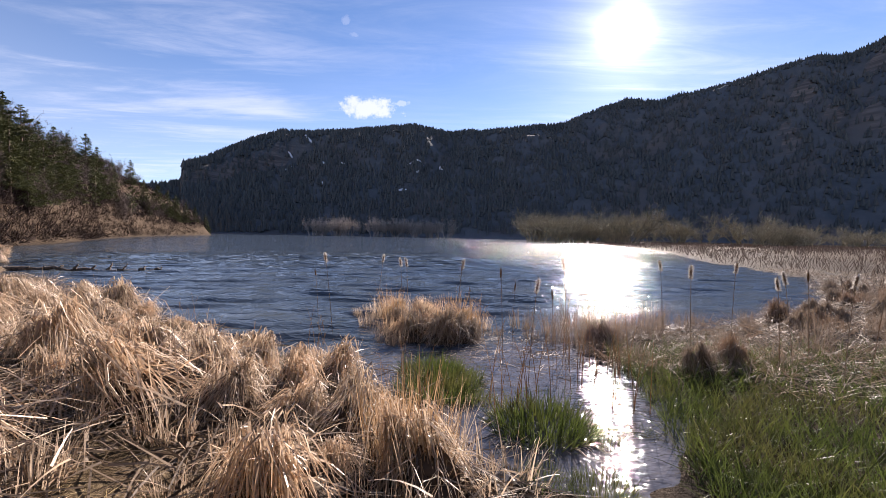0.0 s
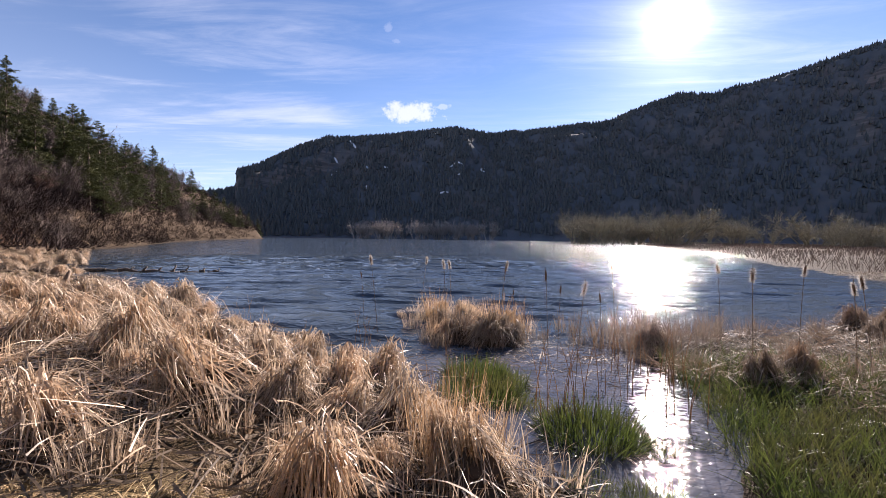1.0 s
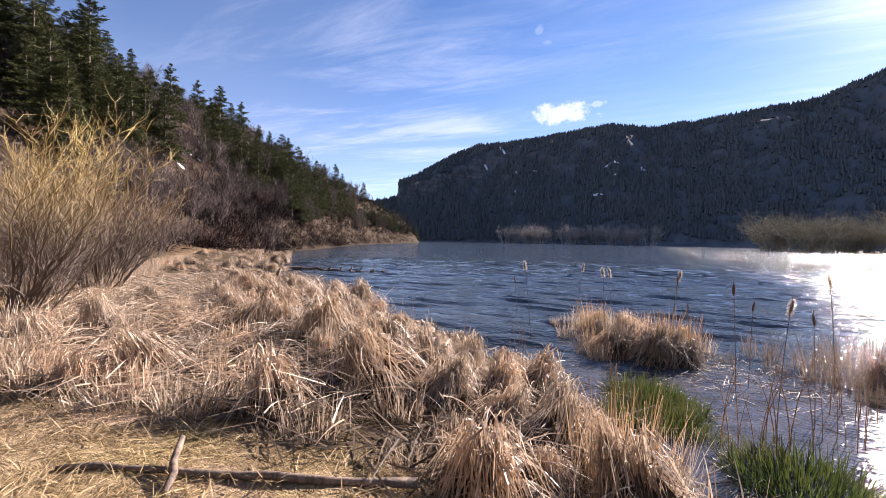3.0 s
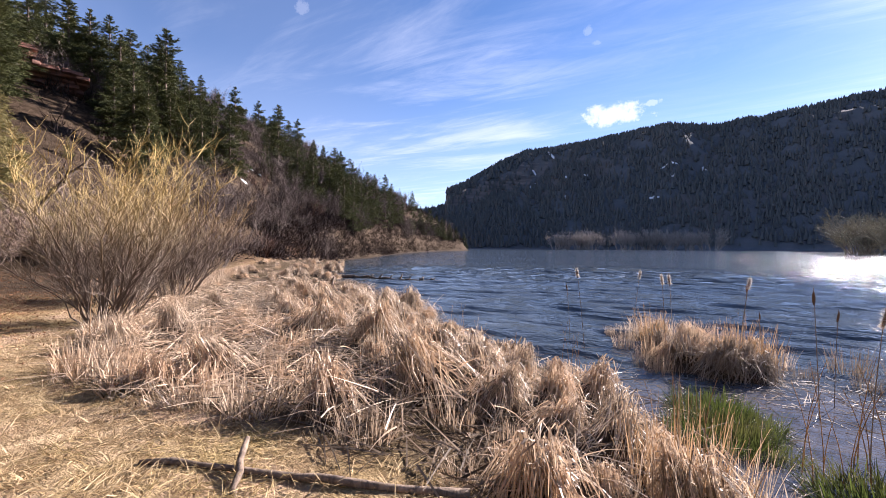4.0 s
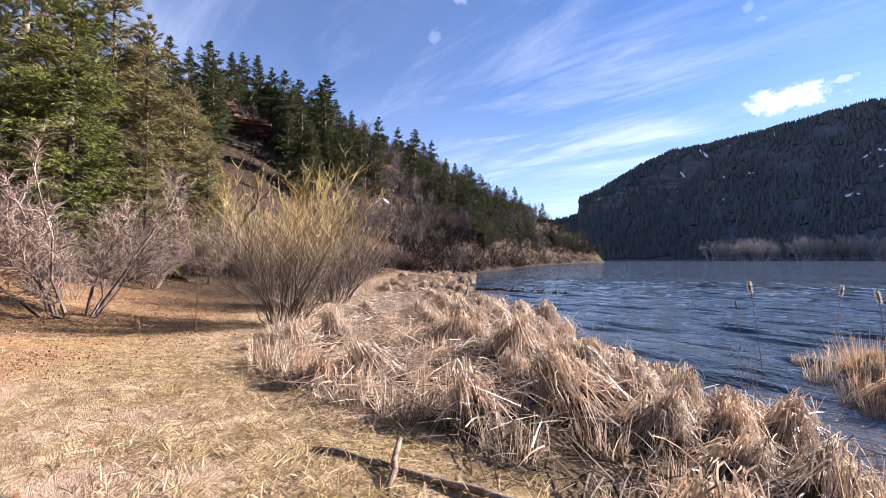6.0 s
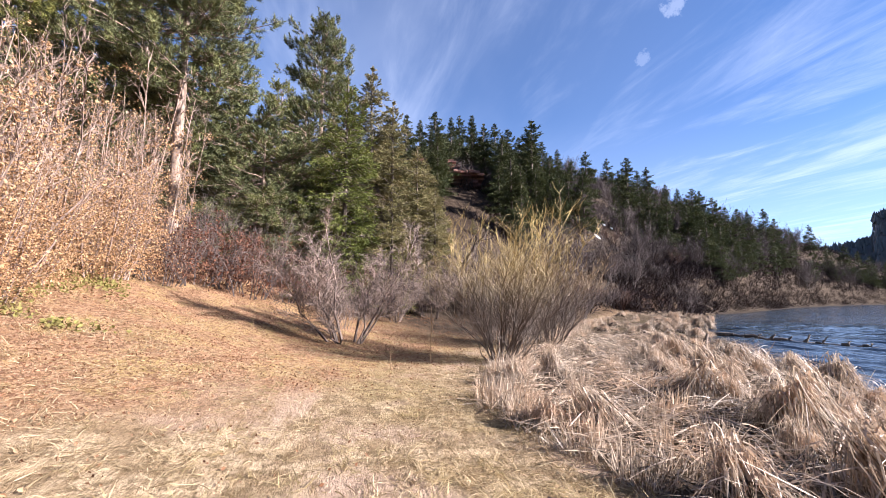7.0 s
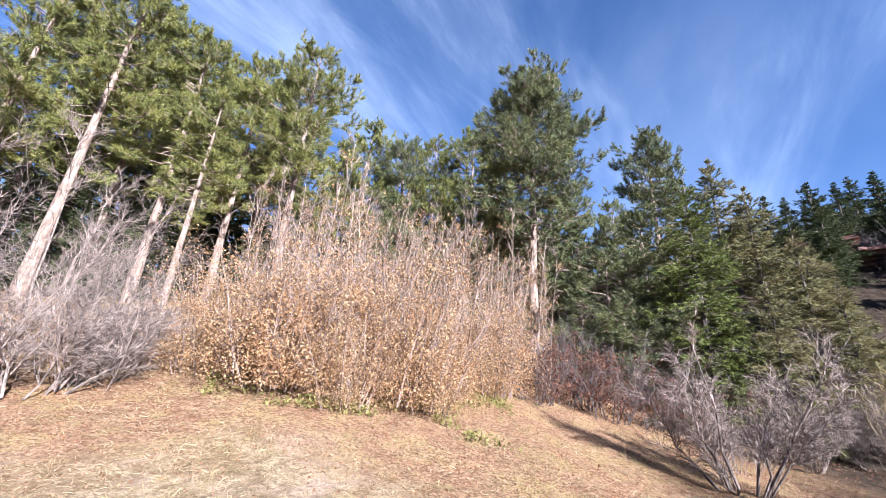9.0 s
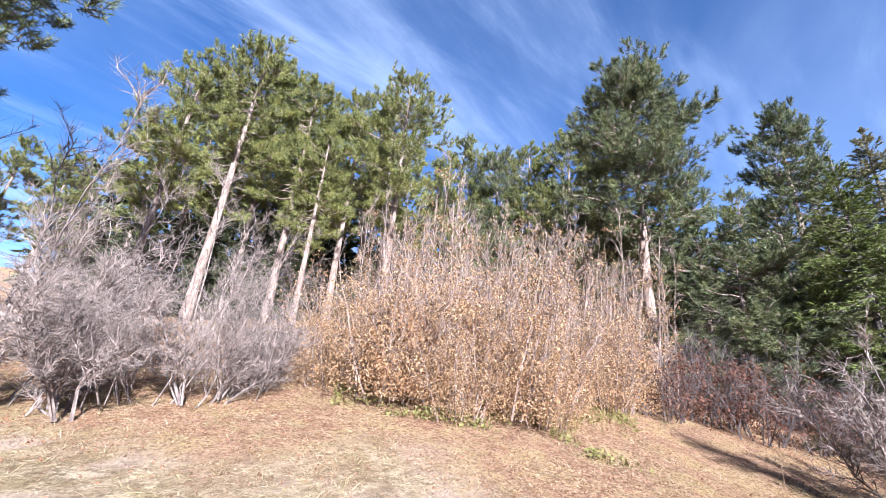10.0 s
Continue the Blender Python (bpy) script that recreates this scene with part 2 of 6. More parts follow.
def rock_material(name, dark, light, scale):
    m, k, p = material(name, 0.9)
    pos = k.n("ShaderNodeNewGeometry").outputs["Position"]
    bed = k.noise(k.scaled(pos, (0.3, 0.3, 2.2)), scale, 5.0, 0.6)
    k.put(p.inputs["Base Color"], k.mix(k.ramp(bed, 0.35, 0.65), dark, light))
    k.put(p.inputs["Normal"], k.n("ShaderNodeBump", {"Strength": 0.7, "Distance": 0.3, "Height": bed}).outputs[0])
    return m


GROUND = ground_material()
WATER = water_material()
STRAW = blade_material("dead_cattail_leaf", (0.11, 0.066, 0.038), (0.98, 0.79, 0.59), (0.68, 0.48, 0.315), 0.30, 0.46)
# flattened straw, its colour darkened for the shade between tussocks
SHADED_STRAW = blade_material("rotted_straw", (0.04, 0.03, 0.022), (0.32, 0.24, 0.17), (0.12, 0.083, 0.055), 0.1, 0.5)
# near-black brown that paints the shade within the tussocks
TUSSOCK_SHADE = blade_material("rotted_heart", (0.025, 0.018, 0.013), (0.13, 0.09, 0.062), (0.07, 0.048, 0.032), 0.0, 0.8)
STRAW_GREY = blade_material("weathered_reed", (0.18, 0.135, 0.10), (0.46, 0.39, 0.32), (0.32, 0.22, 0.155), 0.18, 0.6)
REED = blade_material("upright_reed", (0.26, 0.155, 0.08), (0.54, 0.37, 0.22))
DRY_GRASS = blade_material("dry_grass_blade", (0.30, 0.205, 0.10), (0.82, 0.645, 0.41), (0.53, 0.41, 0.20))
FAR_REED = blade_material("far_marsh_reed", (0.06, 0.045, 0.038), (0.17, 0.13, 0.11), (0.12, 0.08, 0.065), 0.15, 0.6)
GREEN_GRASS = blade_material("green_grass_blade", (0.022, 0.036, 0.009), (0.125, 0.165, 0.037), (0.11, 0.108, 0.035), 0.36, 0.45)
CAT_HEAD = blade_material("cattail_head", (0.12, 0.065, 0.03), (0.18, 0.10, 0.05), None, 0.0, 0.9, 80.0)
FLUFF = blade_material("cattail_fluff", (0.62, 0.57, 0.52), (0.82, 0.78, 0.74), None, 0.35, 0.8)
NEEDLE = blade_material("pine_needle", (0.035, 0.042, 0.014), (0.39, 0.38, 0.115), (0.31, 0.29, 0.075), 0.08, 0.6, 4.0)
NEEDLE_GREY = blade_material("grey_green_needle", (0.03, 0.038, 0.02), (0.29, 0.30, 0.135), (0.24, 0.24, 0.09), 0.06, 0.6, 4.0)
NEEDLE_DARK = blade_material("hillside_needle", (0.025, 0.036, 0.018), (0.165, 0.18, 0.075), (0.135, 0.14, 0.052), 0.06, 0.6, 2.0)
NEEDLE_FIR = blade_material("fir_needle", (0.035, 0.05, 0.012), (0.31, 0.33, 0.085), (0.25, 0.27, 0.07), 0.15, 0.6, 4.0)
NEEDLE_OLIVE = blade_material("juniper_spray", (0.08, 0.075, 0.03), (0.41, 0.36, 0.155), (0.32, 0.26, 0.115), 0.2, 0.6, 4.0)
OAK_LEAF = blade_material("dead_oak_leaf", (0.18, 0.085, 0.038), (0.74, 0.50, 0.265), (0.52, 0.30, 0.145), 0.28, 0.6, 12.0)
# red-brown leaves, darkened in colour for the tree shade on that bank
RED_LEAF_SHADED = blade_material("dark_oak_leaf", (0.055, 0.024, 0.015), (0.27, 0.125, 0.072), (0.15, 0.062, 0.036), 0.10, 0.6, 12.0)
LITTER_LEAF = blade_material("fallen_oak_leaf", (0.13, 0.055, 0.028), (0.52, 0.31, 0.175), (0.30, 0.14, 0.07), 0.1, 0.8, 12.0)
PINE_BARK = bark_material("ponderosa_bark", (0.13, 0.082, 0.058), (0.45, 0.32, 0.24))
DARK_BARK = bark_material("dark_bark", (0.06, 0.045, 0.035), (0.20, 0.15, 0.115))
GREY_TWIG = bark_material("grey_twig", (0.07, 0.05, 0.04), (0.40, 0.295, 0.235), 14.0, 0.2)
# brown twigs, also lowered for shade in the red oaks and scrub
BROWN_TWIG = bark_material("brown_twig", (0.06, 0.045, 0.04), (0.18, 0.135, 0.116), 6.0, 0.1)
TAN_TWIG = bark_material("oak_twig", (0.13, 0.088, 0.066), (0.42, 0.295, 0.225), 12.0, 0.2)
RUST_TWIG = bark_material("rusty_twig", (0.06, 0.037, 0.03), (0.19, 0.105, 0.072), 6.0, 0.1)
WILLOW = height_twigs("willow_shoot", (0.135, 0.098, 0.072), (0.60, 0.44, 0.15), 1.4, 3.7)
WILLOW_RED = height_twigs("willow_shoot_reddish", (0.13, 0.094, 0.07), (0.40, 0.26, 0.105), 1.4, 3.5)
PALE_TWIG = bark_material("far_bare_twig", (0.30, 0.26, 0.22), (0.52, 0.46, 0.40), 0.8, 0.0)
# twig colour lowered to include the shade twigs cast on each other
SHADED_BRUSH = blade_material("brush_twig", (0.017, 0.012, 0.012), (0.056, 0.041, 0.039), (0.05, 0.030, 0.025), 0.0, 0.9, 3.0)
FAR_WILLOW = bark_material("far_willow_twig", (0.20, 0.18, 0.125), (0.38, 0.34, 0.23), 0.8, 0.0)
DRIFTWOOD = bark_material("driftwood", (0.10, 0.07, 0.05), (0.30, 0.22, 0.16), 20.0, 0.5)
RED_ROCK = rock_material("red_sandstone", (0.16, 0.07, 0.05), (0.34, 0.18, 0.13), 1.2)
SNOW, _k, _p = material("old_snow", 0.6)
_k.put(_p.inputs["Base Color"], _k.mix(_k.noise(_k.n("ShaderNodeNewGeometry").outputs["Position"], 0.8), (0.62, 0.66, 0.72), (0.86, 0.88, 0.90)))
# mountain conifers, lightened towards blue-grey to stand in for haze
HAZED_FOREST = blade_material("far_forest", (0.080, 0.093, 0.096), (0.122, 0.135, 0.132), (0.115, 0.118, 0.113), 0.0, 0.9, 0.3)

# ---- helpers for meshes ----
rng = np.random.default_rng(7)


def mesh(name, verts, faces, mat, smooth=False):
    me = bpy.data.meshes.new(name)
    me.from_pydata(np.asarray(verts, float).tolist(), [], faces if isinstance(faces, list) else faces.tolist())
    me.materials.append(mat)
    if smooth:
        me.polygons.foreach_set("use_smooth", [True] * len(me.polygons))
    return me


def joined(pieces):
    """Joins (verts, faces) pairs into one."""
    vs, fs, n = [], [], 0
    for v, f in pieces:
        vs.append(v)
        fs.extend((np.asarray(f) + n).tolist())
        n += len(v)
    return np.concatenate(vs), fs


def part(name, me, parent, label=""):
    ob = new(name, me)
    ob.parent = parent
    return tagged(ob, label)


def thing(name, label, category, group=""):
    return tagged(new(name), label, category, group)


def unit(v):
    return v / np.maximum(np.linalg.norm(v, axis=-1, keepdims=True), 1e-9)


def tubes(paths, radii, sides=3):
    """Round stems along paths (n, k, 3) with radii (n, k); closed by their taper."""
    n, k, _ = paths.shape
    tan = unit(np.gradient(paths, axis=1))
    ref = np.where(np.abs(tan[..., 2:3]) > 0.8, np.array([1.0, 0, 0]), np.array([0, 0, 1.0]))
    a = unit(np.cross(tan, ref))
    b = np.cross(tan, a)
    ang = np.arange(sides) * 2 * np.pi / sides
    ring = (a[:, :, None] * np.cos(ang)[:, None] + b[:, :, None] * np.sin(ang)[:, None]) * radii[:, :, None, None]
    verts = (paths[:, :, None] + ring).reshape(-1, 3)
    i = np.arange(n)[:, None, None] * k * sides
    j = np.arange(k - 1)[None, :, None] * sides
    s = np.arange(sides)[None, None, :]
    s2 = (s + 1) % sides
    f = np.stack([i + j + s, i + j + s2, i + j + sides + s2, i + j + sides + s], -1).reshape(-1, 4)
    return verts, f


def blades(root, way, length, width, droop, segs=4, floor=None, lift=0.0, hang=0.0):
    """Long flat leaves from root along way, bent down by their weight."""
    n = len(root)
    s = np.linspace(0, 1, segs + 1)[None, :, None]
    p = root[:, None] + way[:, None] * (length[:, None, None] * s)
    p[..., :2] -= way[:, None, :2] * (length[:, None, None] * s * s) * hang
    p[..., 2] -= (droop * length)[:, None] * s[..., 0] ** 2
    if floor is not None:
        p[..., 2] = np.maximum(p[..., 2], floor + lift + 0.02 * rng.random((n, segs + 1)))
    side = unit(np.cross(way, rng.normal(size=(n, 3)) * 0.6 + np.array([0, 0, 1.0])))
    w = width[:, None, None] * (np.linspace(1, 0.12, segs + 1) ** 0.7)[None, :, None] * 0.5
    v = np.stack([p - side[:, None] * w, p + side[:, None] * w], 2).reshape(-1, 3)
    i = np.arange(n)[:, None] * (segs + 1) * 2
    j = np.arange(segs)[None, :] * 2
    f = np.stack([i + j, i + j + 1, i + j + 3, i + j + 2], -1).reshape(-1, 4)
    return v, f


def scatter_leaves(centre, size):
    """Small bent leaves, two triangles each."""
    n = len(centre)
    a = unit(rng.normal(size=(n, 3)))
    b = unit(np.cross(a, rng.normal(size=(n, 3))))
    c = np.cross(a, b)
    L = size * rng.uniform(0.6, 1.3, (n, 1))
    v = np.stack([centre, centre + a * L * 0.5 + b * L * 0.32 + c * L * 0.1, centre + a * L, centre + a * L * 0.5 - b * L * 0.32 + c * L * 0.1], 1).reshape(-1, 3)
    return v, np.arange(n * 4).reshape(-1, 4)


def branch_off(paths, per, lo, hi, length, radius, k=4, open_angle=0.9, rise=0.3, wobble=0.12):
    """per side branches on every path, between the fractions lo and hi."""
    n, kk, _ = paths.shape
    i = np.repeat(np.arange(n), per)
    f = rng.uniform(lo, hi, len(i)) * (kk - 1)
    a = np.minimum(f.astype(int), kk - 2)
    root = paths[i, a] + (paths[i, a + 1] - paths[i, a]) * (f - a)[:, None]
    tan = unit(paths[i, a + 1] - paths[i, a])
    out = unit(np.cross(tan, rng.normal(size=tan.shape)))
    way = unit(tan + out * open_angle * rng.uniform(0.6, 1.4, (len(i), 1)) + np.array([0, 0, rise]))
    L = length * rng.uniform(0.5, 1.2, len(i))
    s = np.linspace(0, 1, k)[None, :, None]
    p = root[:, None] + way[:, None] * L[:, None, None] * s
    p = p + rng.normal(size=p.shape) * (wobble * L[:, None, None]) * s
    p[..., 2] += 0.15 * rise * L[:, None] * s[..., 0] ** 2
    r = radius * np.linspace(1, 0.3, k)[None, :] * rng.uniform(0.7, 1.2, (len(i), 1))
    return p, r


def slivers(p, r, plain=False):
    """Fine twigs: a flat tapering sliver, with one kink each where seen from near."""
    n = len(p)
    d = unit(p[:, -1] - p[:, 0])
    side = unit(np.cross(d, rng.normal(size=(n, 3)))) * r[:, :1] * 1.15
    if plain:
        return np.stack([p[:, 0] - side, p[:, 0] + side, p[:, 2]], 1).reshape(-1, 3), np.arange(3 * n).reshape(-1, 3)
    v = np.stack([p[:, 0] - side, p[:, 0] + side, p[:, 1] + side * 0.7, p[:, 1] - side * 0.7, p[:, 2]], 1).reshape(-1, 3)
    b = np.arange(n)[:, None] * 5
    return v, np.concatenate([b + np.array([[0, 1, 2]]), b + np.array([[0, 2, 3]]), b + np.array([[3, 2, 4]])], 1).reshape(-1, 3)


class Stock:
    """Model things of one kind: the first use sets the model in place, later uses copy it."""

    def __init__(self, models):
        self.models, self.used = models, set()

    def put(self, i, x, y, z, size=1.0, turn=0.0, lean=(0, 0), label="", wide=1.0):
        ob = self.models[i % len(self.models)]
        m = pose(x, y, z, lean[0], lean[1], turn) @ Matrix.Diagonal((size * wide, size * wide, size, 1))
        if ob.name in self.used:
            c = copy_thing(ob, m @ Matrix.Diagonal((1 / ob.scale[0], 1 / ob.scale[1], 1 / ob.scale[2], 1)))
        else:
            self.used.add(ob.name)
            ob.matrix_basis = m
            c = ob
        return tagged(c, label)


# ---- the ground: one sheet from the bank to the mountains ----


def shore_frame(x, y):
    """Distance along the west shore and inland from the camera's line."""
    return -0.66 * x + 0.75 * y, -0.75 * x - 0.66 * y


def step(t):
    t = np.clip(t, 0, 1)
    return t * t * (3 - 2 * t)


SHORE_U = (-60, -5, 1, 2, 3.3, 4.1, 5.3, 6, 7, 8.9, 11.7, 26, 60, 78)
SHORE_W = (-3, -3, -2.6, -2.1, -2.2, -2.4, -2.6, -1.8, -1.6, -1.2, -0.8, 2.8, 5.0, 0.8)
SHORE_X = (45, 5.2, 1.3, 0.25, -0.5, -0.9, -1.5, -2.6, -3.7, -5.0, -7.1, -10.0, -19.6, -30, -36, -40.5, -45, -66, -80, -93, -99, -150)
SHORE_Y = (-45, -1.5, 2.7, 3.1, 3.9, 4.7, 5.7, 5.7, 6.3, 7.5, 9.3, 10.2, 18.0, 28, 33, 38, 48, 82, 111, 145, 178, 235)
MARSH_Y = (-20, 0, 2, 3.1, 5, 6, 7.6, 9, 10.6, 20, 34, 61, 174, 400)
MARSH_X = (3.0, 1.9, 1.9, 2.1, 2.6, 2.6, 2.9, 6.5, 9.6, 18, 22, 33, 60, 110)
RIDGE_AZ = (-60, -45, -34.7, -32.3, -32.1, -30.9, -27.7, -25.2, -21.3, -17, -11.3, -4.5, 0.9, 8.6, 15.9, 21.4, 23.4, 26.5, 31.8, 37, 41.5, 43.8, 46.2, 60, 90, 135, 180)
RIDGE_EL = (1.0, 3.0, 5.2, 5.8, 7.9, 8.3, 10.0, 11.5, 13.0, 13.4, 14.1, 15.0, 14.2, 14.6, 14.9, 16.5, 17.0, 16.4, 16.9, 17.7, 18.4, 17.9, 18.7, 20, 14, 7, 5)


WEST_AZ = (-95, -75, -66, -60, -54, -47, -44.5, -42, -40.8, -39, -36, -33, -29)
WEST_R = (17, 23, 28, 33, 41, 52, 59, 68, 90, 105, 135, 168, 195)
WEST_SLOPE = (0.70, 0.68, 0.64, 0.62, 0.54, 0.43, 0.38, 0.40, 0.48, 0.5, 0.5, 0.45, 0.35)
FOOT_AZ, FOOT_R = (-60, -38, -20, 8, 20, 40, 60, 180), (330, 345, 360, 370, 400, 430, 430, 430)
RIM_AZ, RIM_R = (-40, -30, -20, 0, 20, 45, 180), (470, 480, 600, 620, 700, 760, 760)


def smooth_noise(x, y, seed=0):
    """A cheap rolling relief in about -1 to 1."""
    a = np.sin(1.7 * x + 1.3 * np.sin(0.9 * y + seed)) + np.sin(1.3 * y + 1.1 * np.sin(1.1 * x + 2 * seed))
    b = np.sin(3.9 * x + 2.1 * y + seed) * np.sin(3.1 * y - 2.3 * x + 3 * seed)
    return 0.35 * a + 0.3 * b


def inland(x, y):
    """Signed distance from the west shore line, positive on the land."""
    best, side = np.full(np.shape(x), 1e9), np.ones(np.shape(x))
    for x0, y0, x1, y1 in zip(SHORE_X, SHORE_Y, SHORE_X[1:], SHORE_Y[1:]):
        dx, dy = x1 - x0, y1 - y0
        t = np.clip(((x - x0) * dx + (y - y0) * dy) / (dx * dx + dy * dy), 0, 1)
        px, py = x - x0 - t * dx, y - y0 - t * dy
        q = np.hypot(px, py)
        side = np.where(q < best - 1e-9, np.sign(dx * py - dy * px), side)
        best = np.minimum(best, q)
    return best * side


def ground_parts(x, y):
    x, y = np.asarray(x, float), np.asarray(y, float)
    u, w = shore_frame(x, y)
    d = inland(x, y) + 0.12 * smooth_noise(x * 1.5, y * 1.5, 1)
    bank = np.where(d > 0, 0.37 * step(d / 2.4), -0.5 * step(-d / 5.0) - 3.0 * step((-d - 6) / 40))
    start = np.interp(u, (-40, -4, 3, 8, 15, 30, 60, 100), (8.8, 8.4, 8.5, 11, 11, 6.5, 5, 4))
    slope = np.interp(u, (-40, 0, 15, 40, 120, 300), (0.30, 0.30, 0.40, 0.60, 0.60, 0.45))
    over = d - start
    over = np.where(over > 20, over, 1.5 * np.log1p(np.exp(np.clip(over / 1.5, -30, 20))))
    top = np.interp(u, (-60, 60, 150, 230, 300), (60, 60, 45, 18, 4))
    hill = top * (1 - np.exp(-slope * over / top)) + 0.07 * np.clip(w - 1, 0, 8) * step((5 - u) / 8)
    hill = hill * (1 + 0.08 * smooth_noise(x * 0.06, y * 0.06, 4))
    az, r = np.degrees(np.arctan2(x, y)), np.hypot(x, y)
    beyond = np.clip(r - np.interp(az, WEST_AZ, WEST_R), 0, None)
    steep, crest = np.interp(az, WEST_AZ, WEST_SLOPE), np.interp(az, (-95, -50, -42, -36, -31, -28), (56, 47, 34, 24, 12, 3))
    west = crest * (1 - np.exp(-steep * beyond / crest)) * step((az + 110) / 20) * step((-28 - az) / 3) * (1 + 0.07 * smooth_noise(x * 0.06, y * 0.06, 4))
    hill = np.maximum(hill, west) * step(d / 2.5)
    bank = bank + np.where(d > 0, hill + 0.03 * smooth_noise(x * 1.1, y * 1.1, 2) * step(d / 3), 0)
    e = x - np.interp(y, MARSH_Y, MARSH_X) + 0.5 * smooth_noise(x * 0.8, y * 0.8, 5)
    marsh = np.where(e > 0, 0.05 * step(e / 0.7) + 0.25 * step((e - 3) / 30), -0.3 * step(-e / 2) - 3 * step((-e - 4) / 30)) + 0.03 * smooth_noise(x * 2, y * 2, 3)
    foot = np.interp(az, FOOT_AZ, FOOT_R)
    rim = np.interp(az, RIM_AZ, RIM_R)
    f = np.clip((r - foot) / (rim - foot), 0, None)
    cliff = np.interp(f, (0, 0.45, 0.70, 0.78, 0.90, 1.0), (0, 0.36, 0.60, 0.88, 0.95, 1.0))
    bluff = step((-13 - az) / 6)
    rise = np.where(f < 1, bluff * cliff + (1 - bluff) * np.minimum(f, 1) ** 0.92, 1 + 0.10 * (np.minimum(f, 4) - 1))
    # spurs and ravines, broken up at three sizes
    mid = np.sin(np.pi * np.clip(f, 0, 1))
    spur = 1 - 2 * np.abs(smooth_noise(x / 62, y / 88, 3)) + 0.5 * (1 - 2 * np.abs(smooth_noise(x / 27, y / 34, 5))) + 0.22 * smooth_noise(x / 9, y / 11, 1)
    gully = 1 + 0.15 * spur * mid
    peak = np.tan(np.radians(np.interp(az, RIDGE_AZ, RIDGE_EL) - np.interp(az, (5, 25), (0.55, 0.1)))) * rim
    mount = np.where(r > foot - 40, -0.6 + 1.3 * step((r - foot + 40) / 25), -5) + peak * rise * gully * (r > foot)
    mount = np.where(az < -60, -5, mount)
    return d, e, w, u, bank, marsh, mount, r


def ground_z(x, y):
    *_, bank, marsh, mount, r = ground_parts(x, y)
    return np.maximum(np.maximum(bank, marsh), mount)


def build_ground():
    az = np.concatenate([np.arange(-180, -70, 1.0), np.arange(-70, 52, 0.4), np.arange(52, 180, 1.2)])
    rad = np.concatenate([[0.05], np.geomspace(0.6, 44, 110), np.linspace(44.7, 125, 115), np.geomspace(126.5, 300, 70), np.linspace(306, 820, 80), np.geomspace(850, 3800, 12)])
    a, r = np.meshgrid(np.radians(az), rad)
    x, y = r * np.sin(a), r * np.cos(a)
    d, e, w, u, bank, marsh, mount, _ = ground_parts(x, y)
    z = np.maximum(np.maximum(bank, marsh), mount)
    n = len(az)
    i = np.arange(len(rad) - 1)[:, None] * n
    j = np.arange(n)[None, :]
    f = np.stack([i + j, i + n + j, i + n + (j + 1) % n, i + (j + 1) % n], -1).reshape(-1, 4)
    me = mesh("ground", np.stack([x, y, z], -1).reshape(-1, 3), f, GROUND, True)
    edge = np.interp(u, (-30, -3, 2, 8, 12, 30), (7.6, 6.6, 6.0, 6.2, 9.0, 9.5)) + 1.2 * smooth_noise(x * 0.7, y * 0.7, 6)
    litter = np.where(u > 14, step((z - 0.5) / 0.5), step((w - edge) / 2.0 + 0.5))
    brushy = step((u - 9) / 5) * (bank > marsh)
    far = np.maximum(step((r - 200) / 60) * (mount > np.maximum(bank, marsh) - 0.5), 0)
    wet_shade = step((0.30 - z) / 0.22)
    wet_shade = np.where((marsh > bank) & (x > 0), np.maximum(wet_shade, (0.75 + 0.2 * step((y - 8) / 6)) * step((y + 0.6 * x - 1.5) / 3.5) + 0.25 * step((0.16 - z) / 0.1)), wet_shade)
    wet_shade = np.where((marsh > bank) & (x > 0) & (y > 4), np.maximum(wet_shade, 0.9), wet_shade)
    # hillside: the dark soil colour stands in for shade beneath the brush
    wet_shade = np.maximum(wet_shade, 0.95 * brushy * np.maximum(step((d + 1.2) / 0.8) * step((r - 45) / 6), np.maximum(step((d - 4.0) / 4), step((z - 1) / 2))))
    wet_shade = np.maximum(wet_shade, 0.8 * step((u - 13) / 5) * step((w - np.interp(u, REED_U, REED_W) + 0.5) / 1.5) * (bank > marsh))
    # reed bed floor: muddy, and kept dark to paint the shaded gaps
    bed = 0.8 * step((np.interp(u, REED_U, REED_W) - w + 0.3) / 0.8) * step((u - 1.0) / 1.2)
    wet_shade = np.where(r > 330, 0, np.maximum(wet_shade, bed))
    col = np.stack([litter, wet_shade * (1 - far), far, np.ones_like(far)], -1).reshape(-1, 4)
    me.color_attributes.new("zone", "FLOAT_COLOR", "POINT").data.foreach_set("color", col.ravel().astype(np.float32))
    tagged(new("ground", me), "dry straw-coloured lakeside ground rising to wooded hills and mountains", "ground", kind="structure")


# the inland edge of the reed bed, in the same shore frame
REED_U = (1.2, 2.5, 3.9, 5, 8, 21, 40, 60, 78)
REED_W = (-1.3, -0.2, 1.5, 3.6, 5, 8.3, 9, 7, 1.5)
build_ground()


